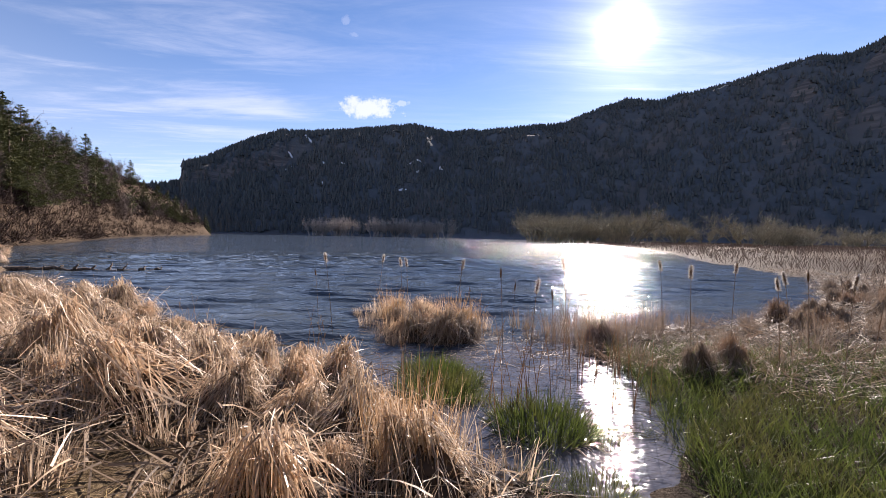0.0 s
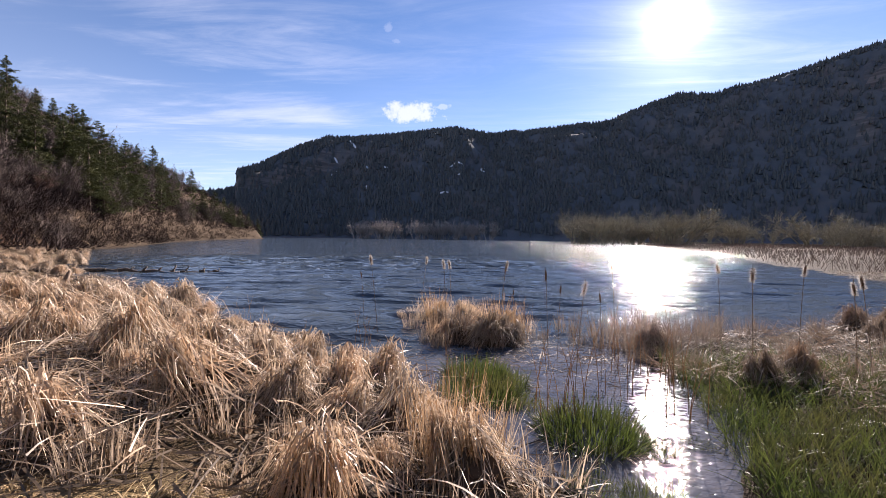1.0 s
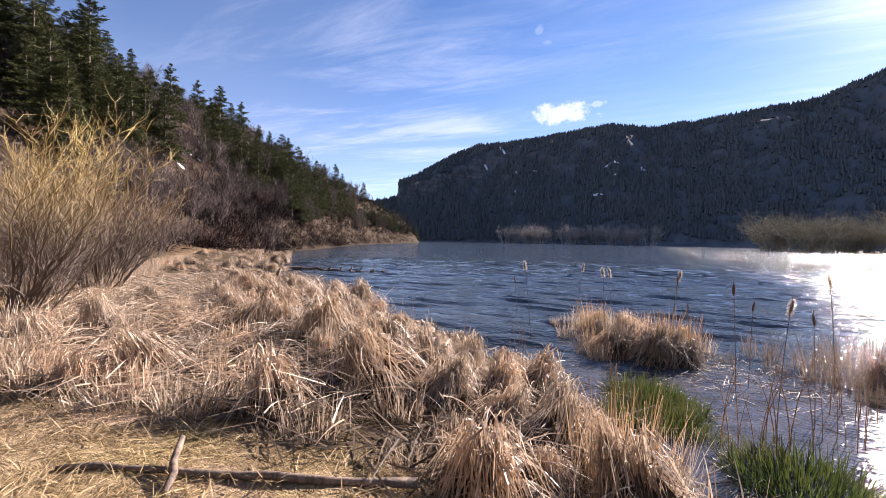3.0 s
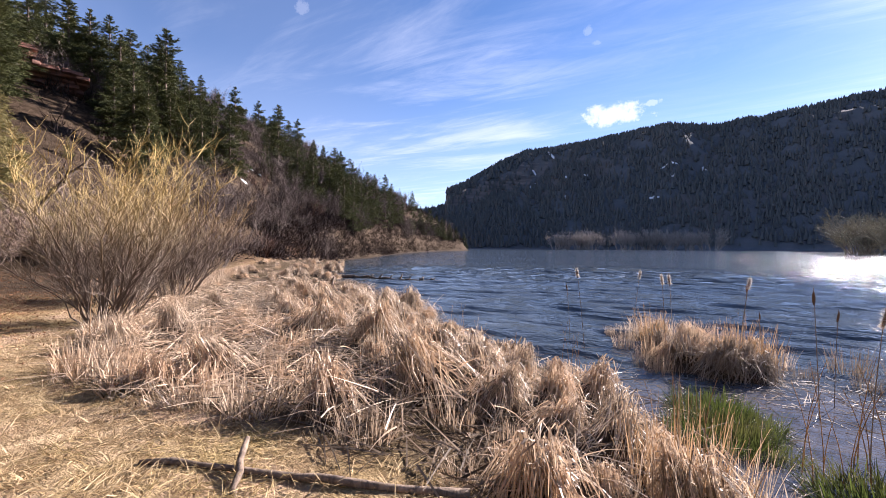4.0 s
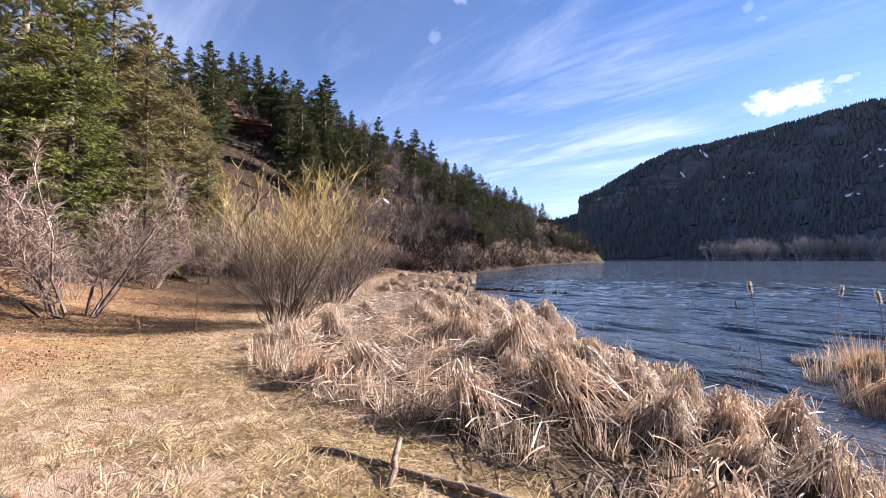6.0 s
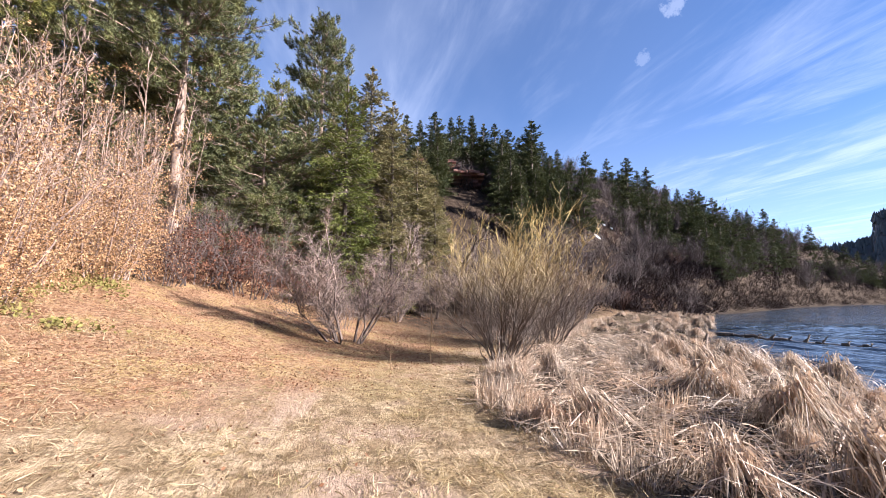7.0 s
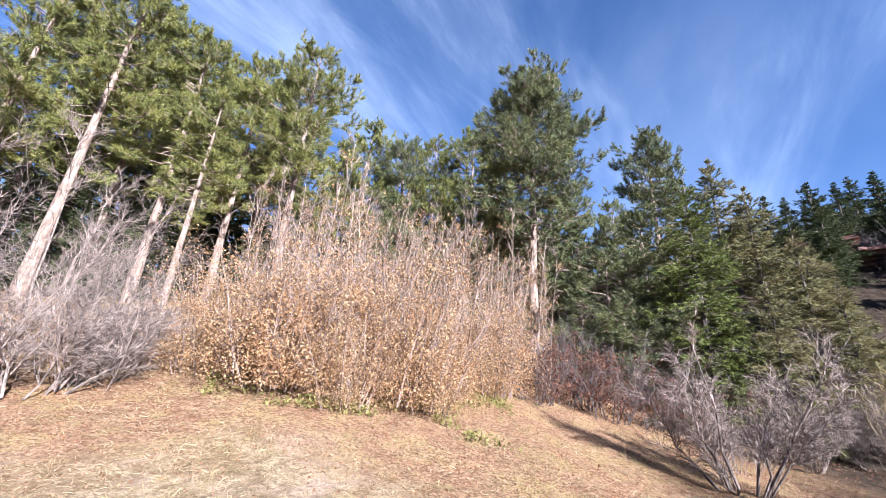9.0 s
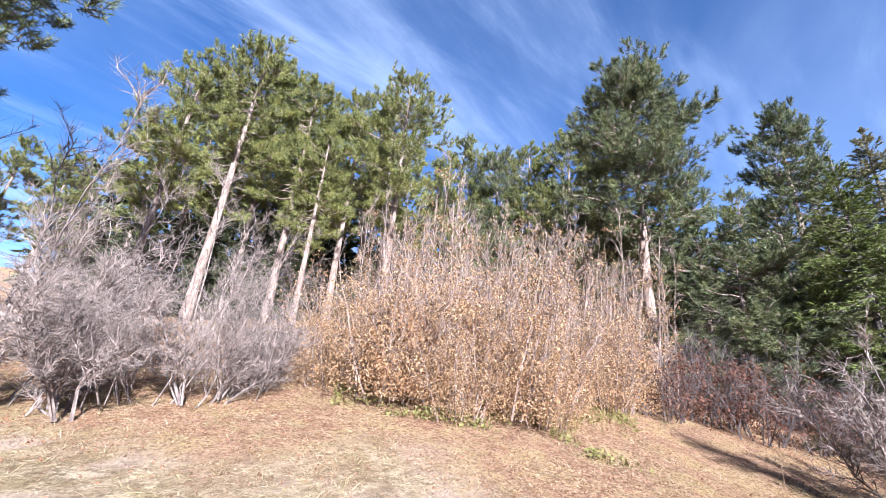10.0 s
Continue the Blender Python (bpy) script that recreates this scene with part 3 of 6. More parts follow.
def build_water():
    az = np.radians(np.concatenate([np.arange(-72, 52, 0.32), np.arange(52, 288, 4.0)]))
    rad = np.concatenate([[0.02], np.geomspace(1, 4.6, 10), np.geomspace(4.7, 44, 370), np.geomspace(45, 900, 26)])
    a, r = np.meshgrid(az, rad)
    x, y = r * np.sin(a), r * np.cos(a)
    # wind waves in short crests, steeper on the side away from the wind; none in the pools behind the reeds
    g = np.random.default_rng(61)
    z = 0 * x
    for length in (0.45, 0.56, 0.7, 0.85, 1.05, 1.3):
        for _ in range(2):
            turn = g.normal() * 0.15
            k, phase = 2 * np.pi / length, g.uniform(0, 6.28)
            q = k * (x * math.sin(turn) + y * math.cos(turn)) + phase + 0.8 * smooth_noise(x * 0.28 / length, y * 0.22 / length, length * 9)
            z += 0.0150 * length * (np.sin(q) + 0.25 * np.sin(2 * q + 0.6)) * (0.8 + 0.3 * smooth_noise(x * 0.3 / length, y * 0.3 / length, length * 5))
    z *= step((y - 0.5 * x - 5.8) / 2.4) * step((46 - r) / 14)
    n = len(az)
    i = np.arange(len(rad) - 1)[:, None] * n
    j = np.arange(n)[None, :]
    f = np.stack([i + j, i + n + j, i + n + (j + 1) % n, i + (j + 1) % n], -1).reshape(-1, 4)
    v = np.stack([x, y, z], -1).reshape(-1, 3)
    tagged(new("water", mesh("water", v, f, WATER, True)), "dark rippled lake water glittering under a low sun", "lake", kind="structure")


build_water()

# ---- kinds of plants ----


def pine_model(name, label, height, bare, reach, nb, tuft, m, seed, needle=NEEDLE, bark=PINE_BARK, shape="round", nlen=0.24, nwid=0.03, group="pines", sides=8):
    """A conifer: tapered trunk with limbs, and a crown of needle bursts set like brushes on the limbs' side twigs. tuft: bursts on each limb; m: needles in each."""
    global rng
    rng = np.random.default_rng(seed)
    ob = thing(name, label, "tree", group)
    k = 9
    s = np.linspace(0, 1, k)
    bend = np.cumsum(rng.normal(size=(k, 2)) * 0.012 * height / 10, 0)
    tp = np.stack([bend[:, 0], bend[:, 1], s * height], -1)[None]
    tr = (0.0135 * height * (1 - s) ** 0.8 + 0.015)[None]
    tr[0, 0] *= 1.25
    q = rng.random(nb) ** (0.9 if shape == "round" else 1.1)
    # limbs gather in loose whorls, so that the crown breaks into lobes
    whorl = 0.06 if shape == "round" else 0.03
    q = np.clip(np.round(q / whorl) * whorl + rng.normal(size=nb) * whorl * 0.22, 0, 0.985)
    zr = bare + (0.985 - bare) * q
    th = rng.uniform(0, 6.283, nb)
    lobe = 1 + 0.22 * np.sin(2 * th + 17 * np.round(q / whorl)) * (q < 0.9)
    if shape == "round":
        L = reach * np.interp(q, (0, 0.12, 0.42, 0.75, 0.92, 1), (0.62, 0.95, 1.0, 0.80, 0.56, 0.24)) * rng.uniform(0.60, 1.08, nb) * lobe
        pitch = np.radians(-16 + 36 * q ** 1.4 + rng.normal(size=nb) * 9)
    else:
        L = reach * ((1 - q) ** 0.72 + 0.03) * rng.uniform(0.6, 1.08, nb) * lobe
        pitch = np.radians(-20 + 55 * q ** 2 + rng.normal(size=nb) * 7)
    base = np.stack([np.interp(zr, s, bend[:, 0]), np.interp(zr, s, bend[:, 1]), zr * height], -1)
    way = np.stack([np.cos(th) * np.cos(pitch), np.sin(th) * np.cos(pitch), np.sin(pitch)], -1)
    ss = np.linspace(0, 1, 5)[None, :, None]
    bp = base[:, None] + way[:, None] * L[:, None, None] * ss
    bp[..., 2] += 0.24 * L[:, None] * (ss[..., 0] ** 2 - 0.6 * ss[..., 0])
    bp[:, 1:] += rng.normal(size=bp[:, 1:].shape) * 0.03 * L[:, None, None]
    br = (0.010 + 0.010 * L)[:, None] * np.linspace(1, 0.25, 5)[None]
    pieces = [tubes(tp, tr, sides), tubes(bp, br, 3) if sides > 5 else slivers(bp[:, [0, 2, 4]], br)]
    # dead stubs under the crown
    if shape == "round" and sides > 5:
        ns = 12
        dz = rng.uniform(0.35 * bare, bare, ns)
        dt = rng.uniform(0, 6.28, ns)
        dl = rng.uniform(0.3, 1.3, ns)
        dp = np.stack([np.zeros(ns), np.zeros(ns), dz * height], -1)[:, None] + np.stack([np.cos(dt), np.sin(dt), -0.15 + 0 * dt], -1)[:, None] * dl[:, None, None] * np.linspace(0, 1, 3)[None, :, None]
        pieces.append(tubes(dp, 0.02 * np.linspace(1, 0.4, 3)[None].repeat(ns, 0), 3))
    # side twigs fan out flat from the outer limb and end in a burst each
    per = np.clip(np.round(tuft * L / reach + 2), 3, 3 * tuft).astype(int)
    h = np.repeat(np.arange(nb), per)
    f = np.clip(1.04 - (0.75 if shape == "round" else 0.95) * rng.random(len(h)) ** 1.15, 0.1, 1.0) * 4
    a = np.minimum(f.astype(int), 3)
    root = bp[h, a] + (bp[h, a + 1] - bp[h, a]) * (f - a)[:, None]
    tan = unit(bp[h, a + 1] - bp[h, a])
    sidew = unit(np.cross(tan, np.array([0, 0, 1.0])))
    fan = (L[h] * (1.12 - f / 4) * 0.55 + 0.10)[:, None] * rng.uniform(-1, 1, (len(h), 1))
    lift = np.array([0, 0, 1.0]) * (rng.normal(size=(len(h), 1)) * 0.10 + (0.10 if shape == "round" else -0.04)) * np.minimum(L[h], 2.5)[:, None] ** 0.5
    c = root + sidew * fan + tan * np.abs(fan) * 0.5 + lift
    if sides > 5:
        pieces.append(slivers(np.stack([root, (root + c) / 2 + lift * 0.2, c], 1), np.full((len(h), 3), 0.012)))
    axis = unit(c - root + tan * 0.25 + np.array([0, 0, 0.30 if shape == "round" else 0.0]))
    n = len(h)
    d = unit(axis[:, None] * (0.75 if shape == "round" else 0.9) + rng.normal(size=(n, m, 3)) * 0.62 * np.array([1, 1, 0.8 if shape == "round" else 0.45]))
    small = np.interp(q[h], (0.55, 1.0), (1.0, 0.75 if shape == "round" else 0.38))[:, None, None]
    ln = nlen * small * rng.uniform(0.65, 1.15, (n, m, 1))
    side = unit(np.cross(d, rng.normal(size=(n, m, 3)))) * nwid * 0.5
    o = c[:, None] - axis[:, None] * rng.uniform(0, 1.3, (n, m, 1)) * nlen * small
    v = np.stack([o - side, o + side, o + d * ln], 2)
    fit = np.array([1.0, 1.0, height / v[..., 2].max()])
    v = v * fit
    wood, wf = joined(pieces)
    part("trunk", mesh("trunk", wood * fit, wf, bark, True), ob)
    part("crown", mesh("crown", v.reshape(-1, 3), np.arange(n * m * 3).reshape(-1, 3), needle), ob)
    return ob


def shrub_model(name, label, category, height, stems, spread, mat, seed, radius=0.014, twigs=(7, 6), reach=(0.9, 0.42), rise=0.35, straight=0.06, leaf=None, leaves=0, leaf_size=0.07, leaf_top=1.0, group="shrubs", thin=1.0, base=0.25, clear=0.25):
    """A many-stemmed leafless shrub, with dead leaves still hanging where leaf is given."""
    global rng
    rng = np.random.default_rng(seed)
    ob = thing(name, label, category, group)
    th = rng.uniform(0, 6.283, stems)
    lean = spread * np.sqrt(rng.random(stems))
    way = np.stack([np.cos(th) * np.sin(lean), np.sin(th) * np.sin(lean), np.cos(lean)], -1)
    root = np.stack([np.cos(th), np.sin(th), 0 * th], -1) * (base * rng.random(stems) ** 0.5)[:, None]
    L = height * rng.uniform(0.6, 1.02, stems)
    k = 6
    s = np.linspace(0, 1, k)[None, :, None]
    p0 = root[:, None] + way[:, None] * L[:, None, None] * s
    p0 = p0 + np.cumsum(rng.normal(size=p0.shape) * straight * L[:, None, None] / k, 1) * (s > 0)
    r0 = radius * thin * rng.uniform(0.6, 1.3, (stems, 1)) * np.linspace(1.0, 0.22, k)[None]
    coarse = 0.03 < radius < 0.06 or radius > 0.1
    p1, r1 = branch_off(p0, twigs[0], clear, 0.98, reach[0], radius * (0.42 if coarse else 0.32) * thin, 4, 0.9, rise)
    p2, r2 = branch_off(p1, twigs[1], 0.2, 1.0, reach[1], radius * (0.22 if coarse else 0.10 if radius > 0.03 else 0.15) * thin, 3, 1.0, rise)
    part("branchwork", mesh("branchwork", *joined([tubes(p0, r0, 3 if radius > 0.03 else 4), slivers(p1[:, [0, 2, 3]], r1) if coarse else tubes(p1, r1, 3)]), mat), ob)
    part("twig_mass", mesh("twig_mass", *slivers(p2, r2, radius > 0.03), mat), ob)["kind"] = "stuff"
    if leaf:
        tips = p2.reshape(-1, 3)
        low = tips[tips[:, 2] < leaf_top * height * rng.uniform(0.55, 1.05, len(tips))]
        # leaves hang in tufts, the tufts in sprays
        spray = low[rng.integers(0, len(low), max(leaves // 90, 1))]
        tuft = np.concatenate([spray[rng.integers(0, len(spray), leaves // 10)] + rng.normal(size=(leaves // 10, 3)) * np.array([0.20, 0.20, 0.16]), low[rng.integers(0, len(low), leaves // 14)]])
        c = tuft[rng.integers(0, len(tuft), leaves)] + rng.normal(size=(leaves, 3)) * 0.055
        skirt = rng.random(leaves) < 0.3
        c[:, 2] = np.where(skirt, 0.05 + c[:, 2] * rng.uniform(0.05, 0.8, leaves), c[:, 2])
        part("leaf_mass", mesh("leaf_mass", *scatter_leaves(c, leaf_size), leaf), ob, "dry curled leaves still hanging")["kind"] = "stuff"
    return ob


def mound_model(seed, height=0.62, n=300, mat=None, wisps=26):
    """A collapsed tussock of dead cattail leaves: uneven locks that rise from a heart coloured dark for shade, fold
    over and hang down its sides.
    """
    global rng
    rng = np.random.default_rng(seed)
    ob = thing("cattail_tussock", "collapsed tussock of dead tan cattail leaves", "reeds", "cattail tussocks on the bank")
    comb = rng.uniform(0, 6.283)
    locks = 17
    lt = np.where(rng.random(locks) < 0.45, comb + rng.normal(size=locks) * 0.7, rng.uniform(0, 6.283, locks))
    start = 0.16 * np.sqrt(rng.random(locks))
    peak, fall = height * rng.uniform(0.55, 1.12, locks), height * rng.uniform(0.28, 0.72, locks)
    i = rng.integers(0, locks, n)
    segs = 6
    t = np.linspace(0, 1, segs + 1)[None]
    th = (lt[i] + rng.normal(size=n) * 0.22)[:, None]
    turn = th + rng.normal(size=(n, 1)) * 0.5 * t
    out = start[i][:, None] + fall[i][:, None] * (0.10 * t + 1.0 * np.clip(t - 0.28, 0, 1) ** 1.25) * rng.uniform(0.75, 1.2, (n, 1))
    bend = rng.uniform(0.30, 0.46, (n, 1))
    up = np.where(t < bend, np.sin(np.clip(t / bend, 0, 1) * 1.45), np.cos(np.clip((t - bend) / (1 - bend), 0, 1) * rng.uniform(1.3, 1.7, (n, 1))))
    z = (peak[i] * rng.uniform(0.80, 1.10, n))[:, None] * up
    p = np.stack([out * np.cos(turn), out * np.sin(turn), z], -1) + rng.normal(size=(n, 1, 3)) * 0.025 + np.cumsum(rng.normal(size=(n, segs + 1, 3)) * 0.020, 1)
    p[..., 0] += 0.25 * p[..., 2] * math.cos(comb)
    p[..., 1] += 0.25 * p[..., 2] * math.sin(comb)
    p[..., 2] = np.maximum(p[..., 2], 0.01 + 0.03 * rng.random((n, 1)))
    run = unit(np.gradient(p, axis=1))
    side = unit(np.cross(run, p + np.array([0, 0, 0.2])) + rng.normal(size=(n, 1, 3)) * 0.45)
    wd = (rng.uniform(0.010, 0.025, n)[:, None] * np.linspace(1, 0.3, segs + 1)[None] * 0.5)[..., None]
    v = np.stack([p - side * wd, p + side * wd], 2).reshape(-1, 3)
    b0, j0 = np.arange(n)[:, None] * (segs + 1) * 2, np.arange(segs)[None] * 2
    f = np.stack([b0 + j0, b0 + j0 + 1, b0 + j0 + 3, b0 + j0 + 2], -1).reshape(-1, 4)
    e = n // 5
    et = rng.uniform(0, 6.283, e)
    er = np.stack([np.cos(et) * 0.2, np.sin(et) * 0.2, height * rng.uniform(0.1, 0.7, e)], -1)
    ew = unit(np.stack([np.cos(et), np.sin(et), rng.uniform(-0.2, 1.2, e)], -1) + rng.normal(size=(e, 3)) * 0.5)
    loose = blades(er, ew, height * rng.uniform(0.4, 1.1, e), rng.uniform(0.008, 0.017, e), rng.uniform(0.3, 1.5, e), 3, 0.0, 0.005)
    part("bent_foliage", mesh("bent_foliage", *joined([(v, f), loose]), mat or STRAW), ob)
    # the shade inside, made as a rough dark heap with limp leaves on it
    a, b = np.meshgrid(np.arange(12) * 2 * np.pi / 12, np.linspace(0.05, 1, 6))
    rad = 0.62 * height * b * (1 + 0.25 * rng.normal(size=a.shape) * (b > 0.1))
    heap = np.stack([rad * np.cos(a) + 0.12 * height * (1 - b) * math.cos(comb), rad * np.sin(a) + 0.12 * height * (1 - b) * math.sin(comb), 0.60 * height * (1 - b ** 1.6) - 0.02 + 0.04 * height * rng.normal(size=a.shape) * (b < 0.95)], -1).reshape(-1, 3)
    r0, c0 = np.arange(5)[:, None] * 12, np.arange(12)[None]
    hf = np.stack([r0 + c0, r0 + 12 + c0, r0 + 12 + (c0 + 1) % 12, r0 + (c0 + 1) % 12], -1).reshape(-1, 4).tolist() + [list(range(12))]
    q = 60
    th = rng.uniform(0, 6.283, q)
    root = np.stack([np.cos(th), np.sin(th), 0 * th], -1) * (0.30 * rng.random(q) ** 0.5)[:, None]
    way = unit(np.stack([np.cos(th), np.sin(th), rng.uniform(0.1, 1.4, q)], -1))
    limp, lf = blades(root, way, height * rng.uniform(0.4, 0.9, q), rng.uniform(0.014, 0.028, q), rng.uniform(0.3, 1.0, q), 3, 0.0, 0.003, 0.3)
    part("rotted_base", mesh("rotted_base", np.concatenate([heap, limp]), hf + (lf + len(heap)).tolist(), TUSSOCK_SHADE), ob, "dark heap with limp leaves, coloured for the shade inside")["kind"] = "stuff"
    m = wisps
    th = rng.uniform(0, 6.283, m)
    root = np.stack([np.cos(th) * 0.3, np.sin(th) * 0.3, 0 * th], -1) * rng.random((m, 1)) ** 0.5
    lean = np.radians(rng.uniform(0, 30, m))
    way = np.stack([np.cos(th) * np.sin(lean), np.sin(th) * np.sin(lean), np.cos(lean)], -1)
    part("broken_stubble", mesh("broken_stubble", *blades(root, way, height * rng.uniform(0.4, 1.35, m), rng.uniform(0.008, 0.016, m), rng.uniform(0.0, 0.35, m), 3), mat or STRAW), ob)["kind"] = "stuff"
    return ob


def upright_model(seed, height, n, radius, mat, name, label, category="reeds", lean_max=16, droop=0.12, width=(0.006, 0.013), green=False):
    """A standing clump of reeds or grass."""
    global rng
    rng = np.random.default_rng(seed)
    ob = thing(name, label, category, "standing clumps")
    th = rng.uniform(0, 6.283, n)
    rr = radius * np.sqrt(rng.random(n))
    root = np.stack([np.cos(th) * rr, np.sin(th) * rr, 0 * th - 0.03], -1)
    lean = np.radians(rng.uniform(0, lean_max, n)) * (0.4 + rr / radius)
    t2 = th + rng.normal(size=n) * 0.6
    way = np.stack([np.cos(t2) * np.sin(lean), np.sin(t2) * np.sin(lean), np.cos(lean)], -1)
    part("foliage", mesh("foliage", *blades(root, way, height * rng.uniform(0.45, 1.05, n), rng.uniform(*width, n), droop * rng.uniform(0.2, 2.2, n), 4), mat), ob)
    if green:
        j = n // 4
        th = rng.uniform(0, 6.283, j)
        root = np.stack([np.cos(th) * radius * 0.9, np.sin(th) * radius * 0.9, 0 * th], -1)
        way = unit(np.stack([np.cos(th), np.sin(th), rng.uniform(0.2, 1.2, j)], -1))
        part("dead_foliage", mesh("dead_foliage", *blades(root, way, height * rng.uniform(0.4, 1.0, j), rng.uniform(0.005, 0.011, j), rng.uniform(0.4, 1.0, j), 4), STRAW_GREY), ob, "dry straw hanging from the tuft")
    return ob


def straw_mat(name, label, x, y, z, mat, lo, hi, width, flat=0.35, segs=2, droop=0.25, category="straw", swirl=0.0):
    """Loose blades lying or standing over an area, as one heap that nobody could count."""
    n = len(x)
    th = rng.uniform(0, 6.283, n)
    if swirl:
        th = 2.6 * smooth_noise(x * 1.7, y * 1.7, 4) + 1.8 * smooth_noise(x * 5.1, y * 5.1, 7) + rng.normal(size=n) * swirl
    way = unit(np.stack([np.cos(th), np.sin(th), rng.uniform(-0.02, 2 * flat, n)], -1))
    v, f = blades(np.stack([x, y, z], -1), way, rng.uniform(lo, hi, n), width * rng.uniform(0.6, 1.3, n), droop * rng.random(n), segs)
    return tagged(new(name, mesh(name, v, f, mat)), label, category, kind="stuff")


# ---- reed bed along the bank ----
MOUNDS = Stock([mound_model(11), mound_model(12, 0.50, 260), mound_model(13, 0.74, 340), mound_model(14, 0.6, 380, STRAW_GREY), mound_model(15, 0.42, 240, None, 24), mound_model(16, 0.66, 320), mound_model(17, 0.70, 330), mound_model(18, 0.55, 280)])
REEDS = Stock([upright_model(21, 1.25, 130, 0.22, REED, "standing_reeds", "standing clump of dry orange-brown reeds"), upright_model(22, 0.95, 150, 0.30, STRAW, "standing_reeds", "standing clump of pale dry reeds"),
               upright_model(23, 0.8, 110, 0.25, STRAW_GREY, "standing_reeds", "standing clump of grey weathered reeds"),
               upright_model(24, 0.62, 190, 0.30, STRAW, "standing_reeds", "short broken clump of pale dry reeds", "reeds", 24, 0.35, (0.007, 0.017)),
               upright_model(25, 0.55, 170, 0.34, STRAW, "standing_reeds", "short broken clump of pale dry reeds", "reeds", 30, 0.5, (0.007, 0.017))])


def in_reed_bed(x, y):
    u, w = shore_frame(x, y)
    return (w > np.interp(u, SHORE_U, SHORE_W) - 0.25) & (w < np.interp(u, REED_U, REED_W) - 0.1) & (u > 1.7)


rng = np.random.default_rng(31)
spots = []
for uu in np.arange(1.9, 60, 0.1):
    for _ in range(3 if uu < 12 else 2):
        lo, hi = np.interp(uu, SHORE_U, SHORE_W) - 0.1, np.interp(uu, REED_U, REED_W) - 0.35
        ww = rng.uniform(lo, max(lo + 0.1, hi))
        # back from the shore frame to the plan
        x, y = (-0.66 * uu - 0.75 * ww) / 0.998, (0.75 * uu - 0.66 * ww) / 0.998
        gap = 0.48 if uu < 12 else 0.70 if uu < 25 else 0.95
        if math.hypot(x, y) > 2.15 and all((x - a) ** 2 + (y - b) ** 2 > gap * gap for a, b in spots):
            spots.append((x, y))
for i, (x, y) in enumerate(spots):
    r = math.hypot(x, y)
    z = max(float(ground_z(x, y)), 0.0) - 0.03
    uu, ww = shore_frame(x, y)
    lo, hi = np.interp(uu, SHORE_U, SHORE_W), np.interp(uu, REED_U, REED_W)
    dry = (ww - lo) / max(hi - lo, 0.1)
    size = rng.choice([0.50, 0.62, 0.76, 0.92] if dry < 0.55 else [0.36, 0.46, 0.58, 0.70]) * rng.uniform(0.9, 1.1) * (1.0 if r < 12 else 0.8)
    if i % 12 == 3:
        REEDS.put(1, x, y, z, size * 0.9, rng.uniform(0, 360))
    elif i % 7 == 1 or (dry > 0.5 and i % 5 < 3):
        REEDS.put(3 + i % 2, x, y, z, size * rng.uniform(1.0, 1.3), rng.uniform(0, 360), (rng.uniform(-6, 6), rng.uniform(-6, 6)), "", 1.0)
    else:
        MOUNDS.put((0, 1, 2, 4, 5, 6, 7)[i % 7], x, y, z, size, rng.uniform(0, 360), (rng.uniform(-9, 9), rng.uniform(-9, 9)), "", rng.uniform(0.95, 1.35))

for i, uu in enumerate(np.arange(3.6, 26, 0.16)):
    ww = np.interp(uu, REED_U, REED_W) - 0.15 - 0.9 * rng.random() ** 1.5
    x, y = (-0.66 * uu - 0.75 * ww) / 0.998, (0.75 * uu - 0.66 * ww) / 0.998
    if math.hypot(x, y) > 2.6 and rng.random() < 0.7:
        REEDS.put(3 + i % 2, x, y, float(ground_z(x, y)) - 0.02, rng.uniform(0.6, 1.05), rng.uniform(0, 360), (rng.uniform(-12, 12), rng.uniform(-12, 12)))

x, y = rng.uniform(-16, 1.0, 36000), rng.uniform(1.0, 17, 36000)
keep = in_reed_bed(x, y) & (rng.random(36000) < np.clip(9 / np.hypot(x, y), 0.15, 1) ** 1.5)
x, y = x[keep], y[keep]
u, w = shore_frame(x, y)
lo, hi = np.interp(u, SHORE_U, SHORE_W), np.interp(u, REED_U, REED_W)
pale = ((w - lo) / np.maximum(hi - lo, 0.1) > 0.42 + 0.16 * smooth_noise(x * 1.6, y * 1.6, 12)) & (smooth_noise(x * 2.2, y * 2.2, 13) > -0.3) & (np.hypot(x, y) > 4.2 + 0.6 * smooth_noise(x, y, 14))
# the darker of the two mats has the gaps' shade in its colour
for name, label, some, mat, rise in [("flattened_straw", "flattened dead cattail leaves matted over the soaked muddy bank, darkened for shaded gaps", ~pale, SHADED_STRAW, 0.08), ("bleached_straw", "bleached dead cattail leaves trodden flat over the bank", pale, STRAW, 0.16)]:
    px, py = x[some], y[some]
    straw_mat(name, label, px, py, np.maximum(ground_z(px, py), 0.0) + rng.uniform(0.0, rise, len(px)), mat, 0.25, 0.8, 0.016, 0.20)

x, y = rng.uniform(-14, 1.0, 14000), rng.uniform(1.0, 15, 14000)
keep = in_reed_bed(x, y)
x, y = x[keep][:2600], y[keep][:2600]
straw_mat("loose_straw", "long broken cattail leaves lying across the tussocks", x, y, np.maximum(ground_z(x, y), 0.0) + rng.uniform(0.02, 0.26, len(x)), STRAW, 0.2, 0.65, 0.013, 0.3, 4, 0.55)

